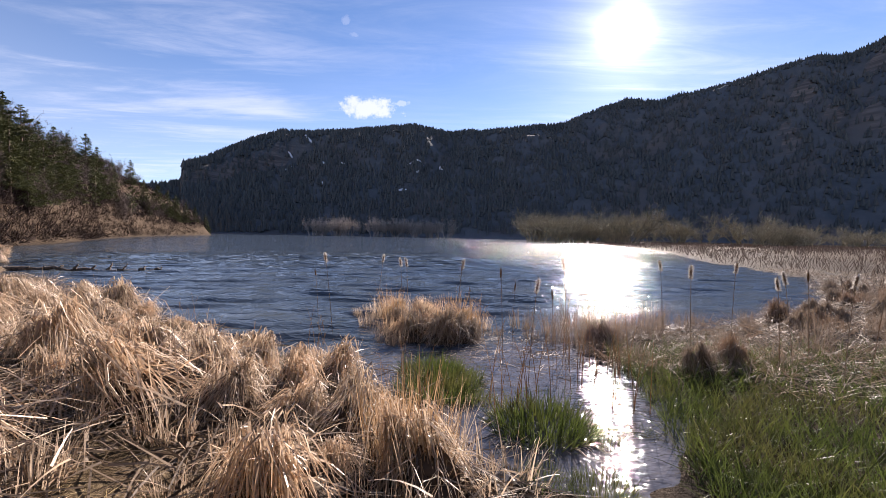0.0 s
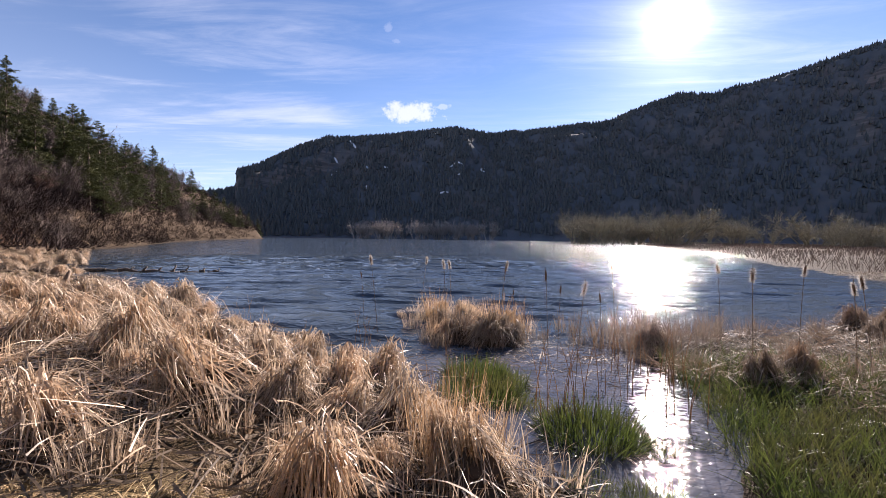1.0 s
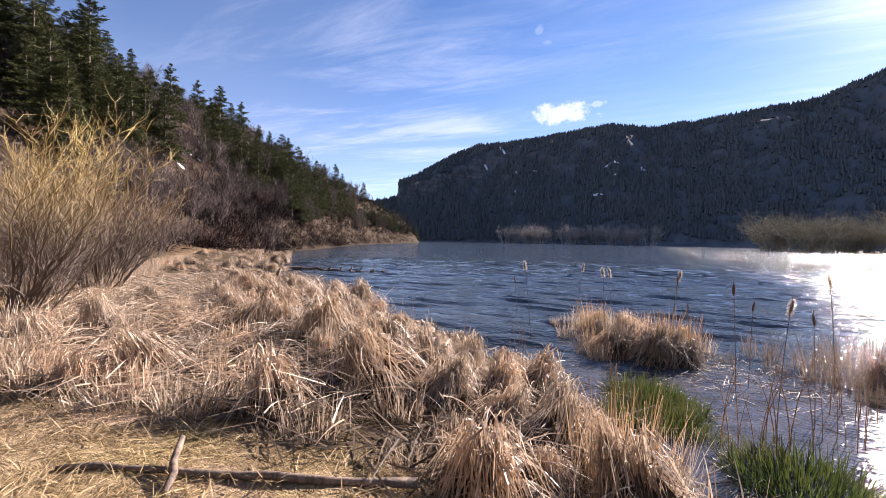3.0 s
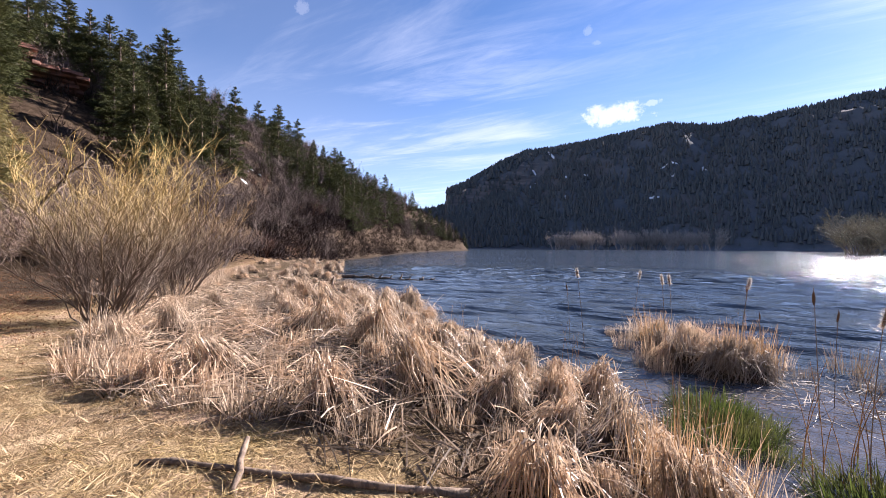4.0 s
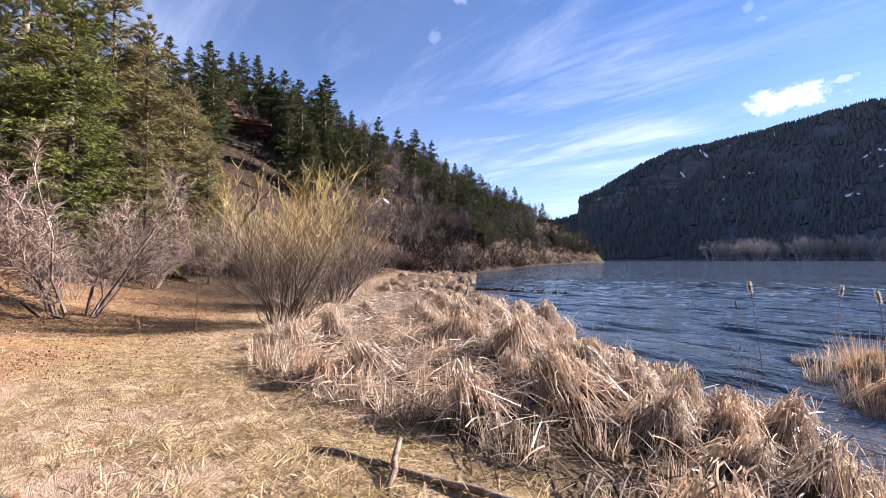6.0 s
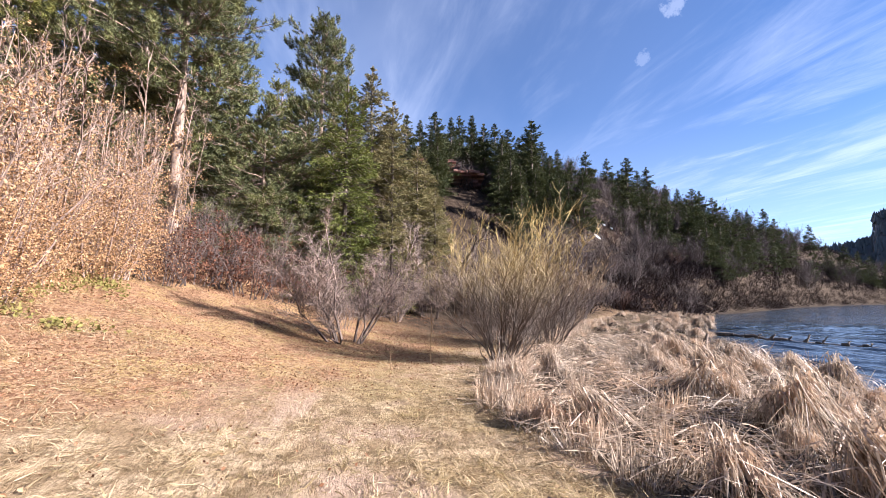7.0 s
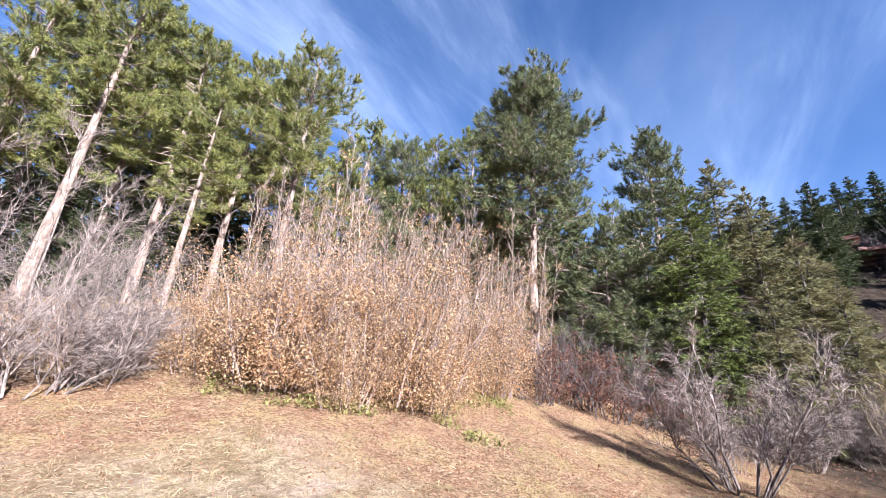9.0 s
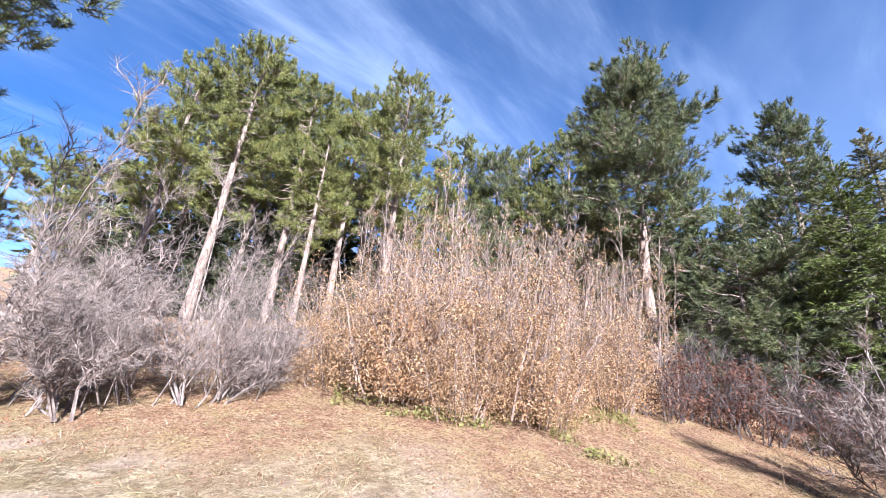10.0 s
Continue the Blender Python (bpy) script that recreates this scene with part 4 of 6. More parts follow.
# reeds standing in the water: the island, its grey drooping tussock and the orange clump by the channel
for i, (x, y, size, kind) in enumerate([(-0.32, 3.1, 0.85, 0), (-0.12, 2.95, 0.6, 0), (-0.48, 3.3, 0.7, 0),
                                        (-1.05, 8.6, 0.75, 0), (-0.6, 8.2, 0.7, 1), (-0.2, 8.6, 0.7, 1), (0.2, 8.3, 0.7, 0), (0.5, 8.0, 0.65, 0), (-0.95, 7.6, 0.55, 1), (-1.1, 9.3, 0.65, 1), (-0.5, 9.2, 0.6, 1), (0.1, 9.0, 0.6, 1), (-1.75, 9.7, 0.3, 1), (-1.95, 9.4, 0.25, 1), (1.0, 7.7, 0.4, 2),
                                        (-1.0, 7.1, 0.5, 2), (-0.8, 6.8, 0.4, 1), (-1.35, 8.9, 0.6, 1), (0.75, 8.1, 0.5, 1), (-1.5, 8.3, 0.5, 1), (-1.3, 9.6, 0.6, 1),
                                        (1.6, 8.3, 0.75, 2), (2.1, 7.8, 0.8, 2), (2.6, 8.4, 0.85, 2), (2.0, 7.2, 0.55, 2), (2.6, 7.3, 0.7, 2), (3.2, 7.9, 0.8, 2), (1.6, 7.5, 0.45, 2), (3.0, 7.0, 0.6, 2), (3.6, 7.4, 0.7, 2), (3.9, 8.3, 0.8, 2), (3.3, 9.0, 0.8, 2), (4.6, 8.9, 0.8, 2), (2.3, 6.5, 0.5, 2), (2.9, 6.2, 0.6, 2)]):
    REEDS.put(kind, x, y, -0.04, size * (1.05 if x < 0.8 and y > 6 else 1.0), 57 * i, (0, 0), "", 1.25)
for i, (x, y, size) in enumerate([(-0.05, 7.2, 0.95), (0.28, 7.25, 0.8), (-0.45, 7.3, 0.85), (-0.8, 8.1, 0.95), (0.35, 7.8, 0.85), (-0.35, 8.9, 1.0), (-1.1, 9.0, 0.9), (0.3, 8.7, 0.9), (-0.75, 7.4, 0.9), (-0.2, 8.0, 0.9)]):
    MOUNDS.put(3 if i < 3 else i, x, y, -0.04, size * (0.95 if i < 3 else 0.7), 77 * i, (0, 0), "", 1.3)

rng = np.random.default_rng(37)
x, y = rng.normal(0.6, 1.1, 900), rng.normal(7.0, 0.7, 900)
straw_mat("floating_straw", "broken reed straw floating on calm water", x, y, 0.004 + 0 * x, STRAW_GREY, 0.06, 0.4, 0.009, 0.03, 2, 0.02)
# green tufts in the shallows
TUFTS = Stock([upright_model(41, 0.36, 1700, 0.38, GREEN_GRASS, "grass_tuft", "green grass tuft standing in shallow water", "grass", 34, 0.3, (0.005, 0.011), True),
               upright_model(42, 0.33, 1350, 0.32, GREEN_GRASS, "grass_tuft", "green grass tuft standing in shallow water", "grass", 36, 0.35, (0.005, 0.011), True)])
for i, (x, y, size) in enumerate([(0.95, 3.95, 1.0), (1.42, 3.72, 0.55), (-0.12, 4.75, 0.9), (0.12, 5.15, 0.95), (-0.15, 5.5, 0.85), (0.25, 4.6, 0.7), (1.88, 3.85, 0.28), (-2.35, 5.75, 0.6), (-1.45, 5.3, 0.55), (0.75, 3.05, 0.5), (1.15, 2.9, 0.5)]):
    TUFTS.put(i, x, y, -0.05, size * 1.2, 83 * i)

# the marsh: green new grass, grey dead reeds and straw
n = 70000
x, y = 1.6 + 22 * rng.random(n) ** 1.7, 1.5 + 24 * rng.random(n) ** 1.5
e = x - np.interp(y, MARSH_Y, MARSH_X)
patch = smooth_noise(x * 0.9, y * 0.9, 8)
keep = (e > -0.15) & (y < 6.6) & (x < 9) & (patch > -0.8) & (rng.random(n) < np.clip(5 / np.hypot(x, y), 0, 1))
g = straw_mat("marsh_grass", "bright green new marsh grass", np.repeat(x[keep], 3) + rng.normal(size=3 * keep.sum()) * 0.05, np.repeat(y[keep], 3) + rng.normal(size=3 * keep.sum()) * 0.05, np.maximum(np.repeat(ground_z(x[keep], y[keep]), 3), 0) - 0.02, GREEN_GRASS, 0.16, 0.42, 0.008, 1.6, 3, 0.35, "grass")
keep = (e > -0.3) & (y > 4.5) & (rng.random(n) < 0.75) & (smooth_noise(x * 0.8, y * 0.8, 5) > -0.5)
straw_mat("marsh_straw", "grey-tan dead reeds broken over the marsh", x[keep], y[keep], np.maximum(ground_z(x[keep], y[keep]), 0) + rng.uniform(0, 0.12, keep.sum()), STRAW_GREY, 0.2, 0.5, 0.012, 0.45)
k = 0
for xx, yy in zip(rng.uniform(1.6, 15, 900), rng.uniform(5.0, 17, 900)):
    ee = xx - np.interp(yy, MARSH_Y, MARSH_X)
    if ee > (-0.9 if yy < 9.5 else 0.2) and ee < 14 and (yy > 7 or rng.random() < 0.5) and k < 130:
        k += 1
        if k % 3:
            REEDS.put(2, xx, yy, -0.03 + max(0, float(ground_z(xx, yy))), rng.uniform(0.45, 0.85), k * 40)
        else:
            MOUNDS.put(3, xx, yy, -0.03 + max(0, float(ground_z(xx, yy))), rng.uniform(0.5, 0.8), k * 40)

n = 42000
x, y = rng.uniform(4, 150, n), 12 + 150 * rng.random(n) ** 1.3
keep = (x - np.interp(y, MARSH_Y, MARSH_X) > 0.5) & (x < 1.25 * y + 8) & (smooth_noise(x * 0.16, y * 0.16, 3) > -0.35)
x, y = x[keep], y[keep]
r = np.hypot(x, y)
th = rng.uniform(0, 6.283, len(x))
v, f = blades(np.stack([x, y, np.maximum(ground_z(x, y), 0) - 0.03], -1), unit(np.stack([np.cos(th) * 0.4, np.sin(th) * 0.4, 1 + 0 * th], -1)), rng.uniform(0.5, 1.15, len(x)), 0.010 + 0.0007 * r, rng.uniform(0, 0.5, len(x)), 2)
tagged(new("marsh_reeds", mesh("marsh_reeds", v, f, FAR_REED)), "brown-grey dead reeds covering the far marsh", "reeds", kind="stuff")

# ---- cattails with seed heads ----


def cattail_model(seed, fluffy):
    global rng
    rng = np.random.default_rng(seed)
    ob = thing("cattail", "dry cattail stalk with a fluffy burst seed head" if fluffy else "dry cattail stalk with a brown seed head", "cattail", "cattails in the shallows")
    s = np.linspace(0, 1, 6)
    p = np.stack([0.05 * s ** 2, 0.02 * s, 1.22 * s], -1)[None]
    part("stalk", mesh("stalk", *tubes(p, np.linspace(0.0045, 0.003, 6)[None], 5), STRAW_GREY, True), ob)
    t = np.linspace(0, 1, 9)
    hp = np.stack([0.034 + 0.02 * t, 0.013 + 0.006 * t, 1.06 + 0.12 * t], -1)[None]
    hr = (0.0125 * np.sin(np.pi * np.clip(t * 0.96 + 0.02, 0, 1)) ** 0.35)[None]
    head = part("seed_head", mesh("seed_head", *tubes(hp, hr, 8), CAT_HEAD, True), ob, "brown velvety seed head")
    if fluffy:
        c = np.repeat(hp[0], 90, 0)
        th = rng.uniform(0, 6.283, len(c))
        way = np.stack([np.cos(th), np.sin(th), rng.normal(size=len(c)) * 0.5], -1)
        part("fluff", mesh("fluff", *blades(c + rng.normal(size=c.shape) * 0.005, unit(way), rng.uniform(0.018, 0.034, len(c)), np.full(len(c), 0.003), 0 * th, 1), FLUFF), head, "pale seed fluff")
    return ob


CATTAILS = Stock([cattail_model(51, True), cattail_model(52, False)])


def cattail_at(az, dist, top, fluffy, lean=0):
    x, y = dist * math.sin(radians(az)), dist * math.cos(radians(az))
    CATTAILS.put(0 if fluffy else 1, x, y, -0.04, (top + 0.06) / 1.2, az * 31, (lean, lean * 0.6))


for az, dist, top, fluffy in [(-15.1, 8.0, 1.47, 1), (-9.3, 9.0, 1.40, 1), (-5.7, 8.0, 1.38, 1), (-4.9, 8.0, 1.38, 1), (1.4, 7.5, 1.41, 1), (1.8, 7.5, 1.34, 0), (8.3, 6.0, 1.39, 0), (9.5, 6.5, 1.12, 0), (3.4, 7.5, 0.89, 0), (-16.9, 8.2, 1.14, 0), (11.7, 5.0, 1.33, 1), (15.0, 5.5, 1.15, 0), (16.7, 7.0, 1.48, 1), (28.1, 8.0, 1.47, 1), (31.1, 6.5, 1.49, 1), (35.0, 8.0, 1.49, 1), (39.4, 7.0, 1.34, 1), (40.6, 7.0, 1.44, 1), (41.7, 8.0, 1.41, 0), (44.4, 7.0, 1.45, 1), (46.2, 7.5, 1.52, 1)]:
    cattail_at(az, dist, top, fluffy, (az * 7) % 5)
# thin bare stalks without heads
stalks = thing("bare_stalks", "few thin bare reed stalks standing in water", "reeds", "standing clumps")
for i in range(7):
    th, rr = 2.4 * i, 0.06 + 0.03 * i
    s5 = np.linspace(0, 1, 5)
    h = 0.6 + 0.45 * ((i * 37) % 10) / 10
    p = np.stack([rr * math.cos(th) + 0.16 * math.cos(th + i) * s5 ** 2, rr * math.sin(th) + 0.14 * math.sin(th + i) * s5 ** 2, h * s5], -1)[None]
    part("stalk", mesh("stalk", *tubes(p, np.linspace(0.005, 0.002, 5)[None], 4), REED, True), stalks)
BARE = Stock([stalks])
for i, (x, y, size) in enumerate([(-1.9, 6.2, 0.8), (-0.35, 4.2, 0.9), (1.0, 4.6, 1.15), (1.6, 5.0, 1.0), (0.6, 4.4, 1.0), (2.0, 4.4, 1.0), (2.3, 5.4, 1.1), (-3.2, 5.6, 0.8), (-4.5, 7.2, 0.8), (-2.2, 4.6, 0.7), (1.9, 5.9, 1.0), (0.55, 7.3, 0.9), (-7.3, 8.7, 0.9), (-9.6, 9.8, 0.9), (-0.2, 2.8, 0.9)]):
    BARE.put(0, x, y, max(0.0, float(ground_z(x, y))) - 0.03, size, 71 * i)

# ---- the lawn ----
rng = np.random.default_rng(71)
n = 220000
r, th = 0.9 + 15 * rng.random(n) ** 1.5, rng.uniform(radians(-215), radians(-25), n)
x, y = r * np.sin(th), r * np.cos(th)
u, w = shore_frame(x, y)
keep = (w > np.interp(u, REED_U, REED_W, left=-2.4) - 0.15) & (w < 11) & ~((u > 60)) & (0.7 * smooth_noise(x * 2.2, y * 2.2, 9) + 0.5 * smooth_noise(x * 0.8, y * 0.8, 2) + rng.normal(size=n) * 0.35 > -0.12)
x, y = x[keep][:84000], y[keep][:84000]
host = rng.integers(0, 1500, 26000)
x[:26000], y[:26000] = x[-1500:][host] + rng.normal(size=26000) * 0.055, y[-1500:][host] + rng.normal(size=26000) * 0.055
straw_mat("dry_grass", "short matted straw-coloured dry grass", x, y, ground_z(x, y) - 0.005, DRY_GRASS, 0.07, 0.24, 0.0062, 0.26, 3, 0.5, "grass", 0.6)
hx, hy = x[::14], y[::14]
host = rng.integers(0, len(hx), 42000)
size = 0.35 + rng.random(len(hx)) ** 2
x, y = hx[host] + rng.normal(size=42000) * 0.06 * size[host], hy[host] + rng.normal(size=42000) * 0.06 * size[host]
straw_mat("grass_tussocks", "tufts of taller dry grass in the lawn", x, y, ground_z(x, y) - 0.01, DRY_GRASS, 0.06, 0.20, 0.008, 0.9, 2, 0.8, "grass")
n = 130000
x, y = rng.uniform(-20, 4, n), rng.uniform(-20, 6, n)
u, w = shore_frame(x, y)
keep = (w > 6.0 + 1.2 * smooth_noise(x * 0.7, y * 0.7, 6) - 3.5 * rng.random(n) ** 4) & (w < 17) & (smooth_noise(x * 0.9, y * 0.9, 3) + rng.normal(size=n) * 0.4 > -0.25)
x, y = x[keep], y[keep]
v, f = scatter_leaves(np.stack([x, y, ground_z(x, y) + 0.008], -1), 0.038)
tagged(new("leaf_litter", mesh("leaf_litter", v, f, LITTER_LEAF)), "fallen brown oak leaves scattered over the slope", "leaf litter", kind="stuff")

# ---- shrubs on the bank and at the edge of the wood ----


def ground_at(az, r):
    x, y = r * math.sin(radians(az)), r * math.cos(radians(az))
    return x, y, float(ground_z(x, y))


WILLOWS = Stock([shrub_model("willow_bush", "leafless willow bush with yellow shoot tips", "bush", 3.3, 44, 0.74, WILLOW, 81, 0.021, (15, 9), (0.80, 0.40), 0.5, 0.19, group="willows", base=0.36, clear=0.14),
                 shrub_model("willow_bush", "leafless willow bush with rusty orange shoots", "bush", 3.0, 42, 0.66, WILLOW_RED, 82, 0.020, (15, 9), (0.72, 0.38), 0.5, 0.19, group="willows", base=0.36, clear=0.14)])
WILLOWS.put(0, -9.75, 3.0, 0.38, 1.0, 20)
WILLOWS.put(1, -12.6, 5.6, 0.40, 0.95, 60)

GREY = Stock([shrub_model("bare_shrub", "leafless grey shrub with tangled pale twigs", "bush", 2.9, 10, 0.70, GREY_TWIG, 91, 0.029, (34, 24), (0.6, 0.26), 0.05, 0.25, base=0.4, clear=0.22),
              shrub_model("bare_shrub", "leafless grey shrub with tangled pale twigs", "bush", 3.6, 12, 0.55, GREY_TWIG, 92, 0.017, (18, 15), (0.72, 0.30), 0.15, 0.15, base=0.7, clear=0.10)])
GREY.put(0, -11.75, -0.55, float(ground_z(-11.75, -0.55)) - 0.03, 1.12, 0)
for i, (az, r, size) in enumerate([(-84, 20.5, 0.8), (-80, 21.5, 0.9), (-76, 22.5, 0.9), (-71, 22, 1.0), (-66, 27, 1.0), (-74, 25, 1.1), (-81, 20, 0.9), (-92.5, 14.5, 0.6), (-86, 17.5, 0.8), (-91, 16.5, 0.6),
                                   (-160.5, 11.4, 0.7), (-163, 10.2, 0.9), (-166, 9.9, 1.0), (-171.5, 10.3, 1.05), (-176.5, 10.0, 1.1), (178, 10.8, 1.15), (172, 11.0, 1.1), (-169, 12.8, 1.4), (-179, 13, 1.4), (-163, 12.6, 1.2)]):
    x, y, z = ground_at(az, r)
    GREY.put(i if i != 1 else 0, x, y, z - 0.03, size * (0.8 if i > 9 else 1.0), 49 * i, (0, 0), "", 1.15 if i > 9 else 1.0)

OAKS = Stock([shrub_model("scrub_oak", "scrub oak thicket full of dead tan leaves", "bush", 4.3, 14, 0.42, TAN_TWIG, 101, 0.025, (10, 7), (0.9, 0.40), 0.25, 0.07, OAK_LEAF, 11000, 0.056, 0.80, "scrub oaks", base=0.85, clear=0.0),
              shrub_model("scrub_oak", "scrub oak thicket full of dead tan leaves", "bush", 3.6, 16, 0.5, TAN_TWIG, 102, 0.024, (10, 7), (0.9, 0.40), 0.25, 0.07, OAK_LEAF, 11000, 0.056, 0.9, "scrub oaks", base=0.9, clear=0.0),
              shrub_model("oak_sapling", "tall leafless oak saplings with pale grey stems", "tree", 6.9, 9, 0.13, TAN_TWIG, 103, 0.031, (13, 7), (0.62, 0.28), 0.4, 0.06, OAK_LEAF, 2600, 0.058, 0.85, "scrub oaks", base=0.9, clear=0.3),
              shrub_model("scrub_oak", "low scrub oak with few red-brown leaves, darkened for tree shade", "bush", 2.6, 16, 0.6, BROWN_TWIG, 104, 0.018, (9, 7), (0.7, 0.35), 0.25, 0.08, RED_LEAF_SHADED, 1500, 0.08, 0.9, "scrub oaks", base=0.7, clear=0.1)])
rng = np.random.default_rng(111)
for i, az in enumerate(np.arange(-152.5, -116, 3.1)):
    x, y, z = ground_at(az, np.interp(az, (-153, -146, -138, -128, -118), (11.0, 10.2, 9.5, 10.4, 13.4)) + 0.5 * math.sin(i * 2.1))
    OAKS.put(i % 2, x, y, z - 0.03, rng.uniform(0.56, 1.0), 61 * i, (0, 0), "", 1.05)
for i, az in enumerate(np.arange(-151, -113, 2.7)):
    x, y, z = ground_at(az, np.interp(az, (-151, -140, -128, -114), (13.0, 11.8, 12.6, 15.5)) + 0.8 * math.sin(i * 1.7))
    OAKS.put(2 if i % 4 else 0, x, y, z - 0.03, rng.uniform(0.75, 1.05), 67 * i)
for i, (az, r) in enumerate([(-113, 14), (-110, 15), (-107, 16), (-104, 15.5), (-100, 17), (-112, 16.5), (-96, 18), (-91, 19), (-106, 18)]):
    x, y, z = ground_at(az, r)
    OAKS.put(3, x, y, z - 0.03, rng.uniform(0.8, 1.1), 47 * i)
for i, (az, r) in enumerate([(-146, 17.5), (-141, 16.5), (-135, 17), (-129, 16)]):
    x, y, z = ground_at(az, r)
    OAKS.put(3 if i % 2 else 0, x, y, z - 0.03, rng.uniform(0.8, 1.0), 37 * i)
COVER = blade_material("yellow_green_cover", (0.16, 0.15, 0.04), (0.36, 0.32, 0.10), (0.30, 0.22, 0.09), 0.3, 0.6)
n = 9000
th, rr = np.radians(rng.uniform(-152, -116, n)), rng.uniform(8.8, 13.0, n)
x, y = rr * np.sin(th), rr * np.cos(th)
keep = smooth_noise(x * 1.3, y * 1.3, 3) > 0.05
v, f = scatter_leaves(np.stack([x[keep], y[keep], ground_z(x[keep], y[keep]) + rng.uniform(0.0, 0.14, keep.sum())], -1), 0.075)
tagged(new("ground_cover", mesh("ground_cover", v, f, COVER)), "low yellow-green creeping leaves under the oaks", "ground cover", kind="stuff")
BARE_TREES = Stock([shrub_model("bare_tree", "leafless grey tree with spreading crooked limbs", "tree", 7.5, 3, 0.22, GREY_TWIG, 121, 0.065, (20, 26), (1.5, 0.6), 0.2, 0.12, group="bare trees", base=0.3, clear=0.35)])
for i, (az, r, size) in enumerate([(176.5, 15.5, 1.05), (-178, 17.5, 0.85), (169, 18, 0.9), (-168, 18.5, 0.85), (-86, 22, 0.5)]):
    x, y, z = ground_at(az, r)
    BARE_TREES.put(0, x, y, z - 0.05, size, 97 * i)

# ---- pines of the wood ----
BIG = Stock([pine_model("ponderosa_pine", "tall ponderosa pine with orange-brown trunk and bushy crown", 20.0, 0.40, 4.0, 230, 28, 40, 131, NEEDLE_GREY, nlen=0.28, nwid=0.026),
             pine_model("ponderosa_pine", "ponderosa pine with yellow-green crown on a bare trunk", 19.0, 0.36, 3.5, 95, 18, 38, 132, nlen=0.34, nwid=0.032),
             pine_model("ponderosa_pine", "ponderosa pine with yellow-green crown on a bare trunk", 19.0, 0.38, 3.1, 90, 17, 38, 133, nlen=0.34, nwid=0.032),
             pine_model("young_pine", "young bushy pine with branches near the ground", 9.0, 0.10, 3.2, 75, 19, 40, 134, NEEDLE_GREY, nlen=0.26, nwid=0.026),
             pine_model("ponderosa_pine", "dense blue-green ponderosa pine with a rounded crown", 18.0, 0.22, 3.4, 190, 22, 34, 135, NEEDLE_GREY, nlen=0.32, nwid=0.030)])
FIRS = Stock([pine_model("fir_tree", "dense bright green fir with drooping branches", 11.5, 0.05, 3.1, 230, 20, 30, 141, NEEDLE_FIR, DARK_BARK, "cone", 0.22, 0.032),
              pine_model("juniper_tree", "olive-brown juniper with sparse feathery foliage", 10.0, 0.06, 2.8, 140, 13, 22, 142, NEEDLE_OLIVE, DARK_BARK, "cone", 0.32, 0.034)])


def tree_at(stock, i, az, r, top_el, model_height, eye=1.95, turn=None, wide=1.0, lean=(0, 0)):
    """Sets a tree at a bearing and distance, as tall as the angle to its top says."""
    x, y, z = ground_at(az, r)
    h = eye + r * math.tan(radians(top_el)) - z
    return stock.put(i, x, y, z - 0.1, h / model_height, az * 7 if turn is None else turn, lean, "", wide)


for i, (az, r, el, kind) in enumerate([(-112.4, 21.5, 43.8, 0), (-96.2, 27, 34.6, 4), (-147.2, 26, 43.0, 1), (-154.2, 28, 39.4, 2), (-161.4, 27.5, 39.4, 2), (-169.6, 26.5, 41.3, 1), (-176.0, 28, 37.0, 2), (-166, 31, 39.5, 1), (-151, 33, 37.5, 2),
                                       (-173, 33, 36, 1), (-158.2, 25, 34, 2), (-158, 34, 38, 1), (-137.4, 38, 36.2, 2), (-131.9, 37, 35.1, 4), (-127.0, 37, 35.6, 2), (-141, 33, 33, 2), (-121.3, 36, 37.1, 1), (-117.5, 32, 33, 2), (-101, 34, 27, 1), (172.3, 31, 21.5, 2), (166, 26, 24, 1), (-177.2, 34, 28.6, 2), (176, 36, 22, 1), (-148, 40, 36, 1), (-163, 38, 36, 2), (-169, 40, 35, 2), (-124, 40, 31, 4), (-134.5, 42, 30, 1)]):
    tree_at(BIG, kind, az, r, el, (20, 19, 19, 9, 18)[kind])
for az, r, el in [(-106.2, 25, 23.5), (-103.0, 20.5, 20.5), (-114.5, 25, 25), (-99.6, 21, 19), (-98.0, 25, 24), (-123, 24, 22), (-134, 26, 23), (-118, 26, 27)]:
    tree_at(BIG, 3, az, r, el, 9, wide=1.3)
for az, r, el, kind in [(-92.8, 20.0, 28.1, 0), (-89.3, 28, 29.8, 1), (-86.4, 26, 26.0, 1), (-83.0, 24, 20.5, 1), (-94.5, 23.5, 24, 1), (-80.5, 23.5, 14.5, 1), (-86.5, 19.5, 16, 1), (-80.2, 30, 15.5, 1), (-81.8, 27, 19, 1), (-75, 33, 11.0, 1)]:
    tree_at(FIRS, kind, az, r, el, (11.5, 10.0)[kind])
x, y = 4.9, -13.3
BIG.put(0, x, y, float(ground_z(x, y)) - 0.1, 1.0, 120, (0, 0), "", 0.78)

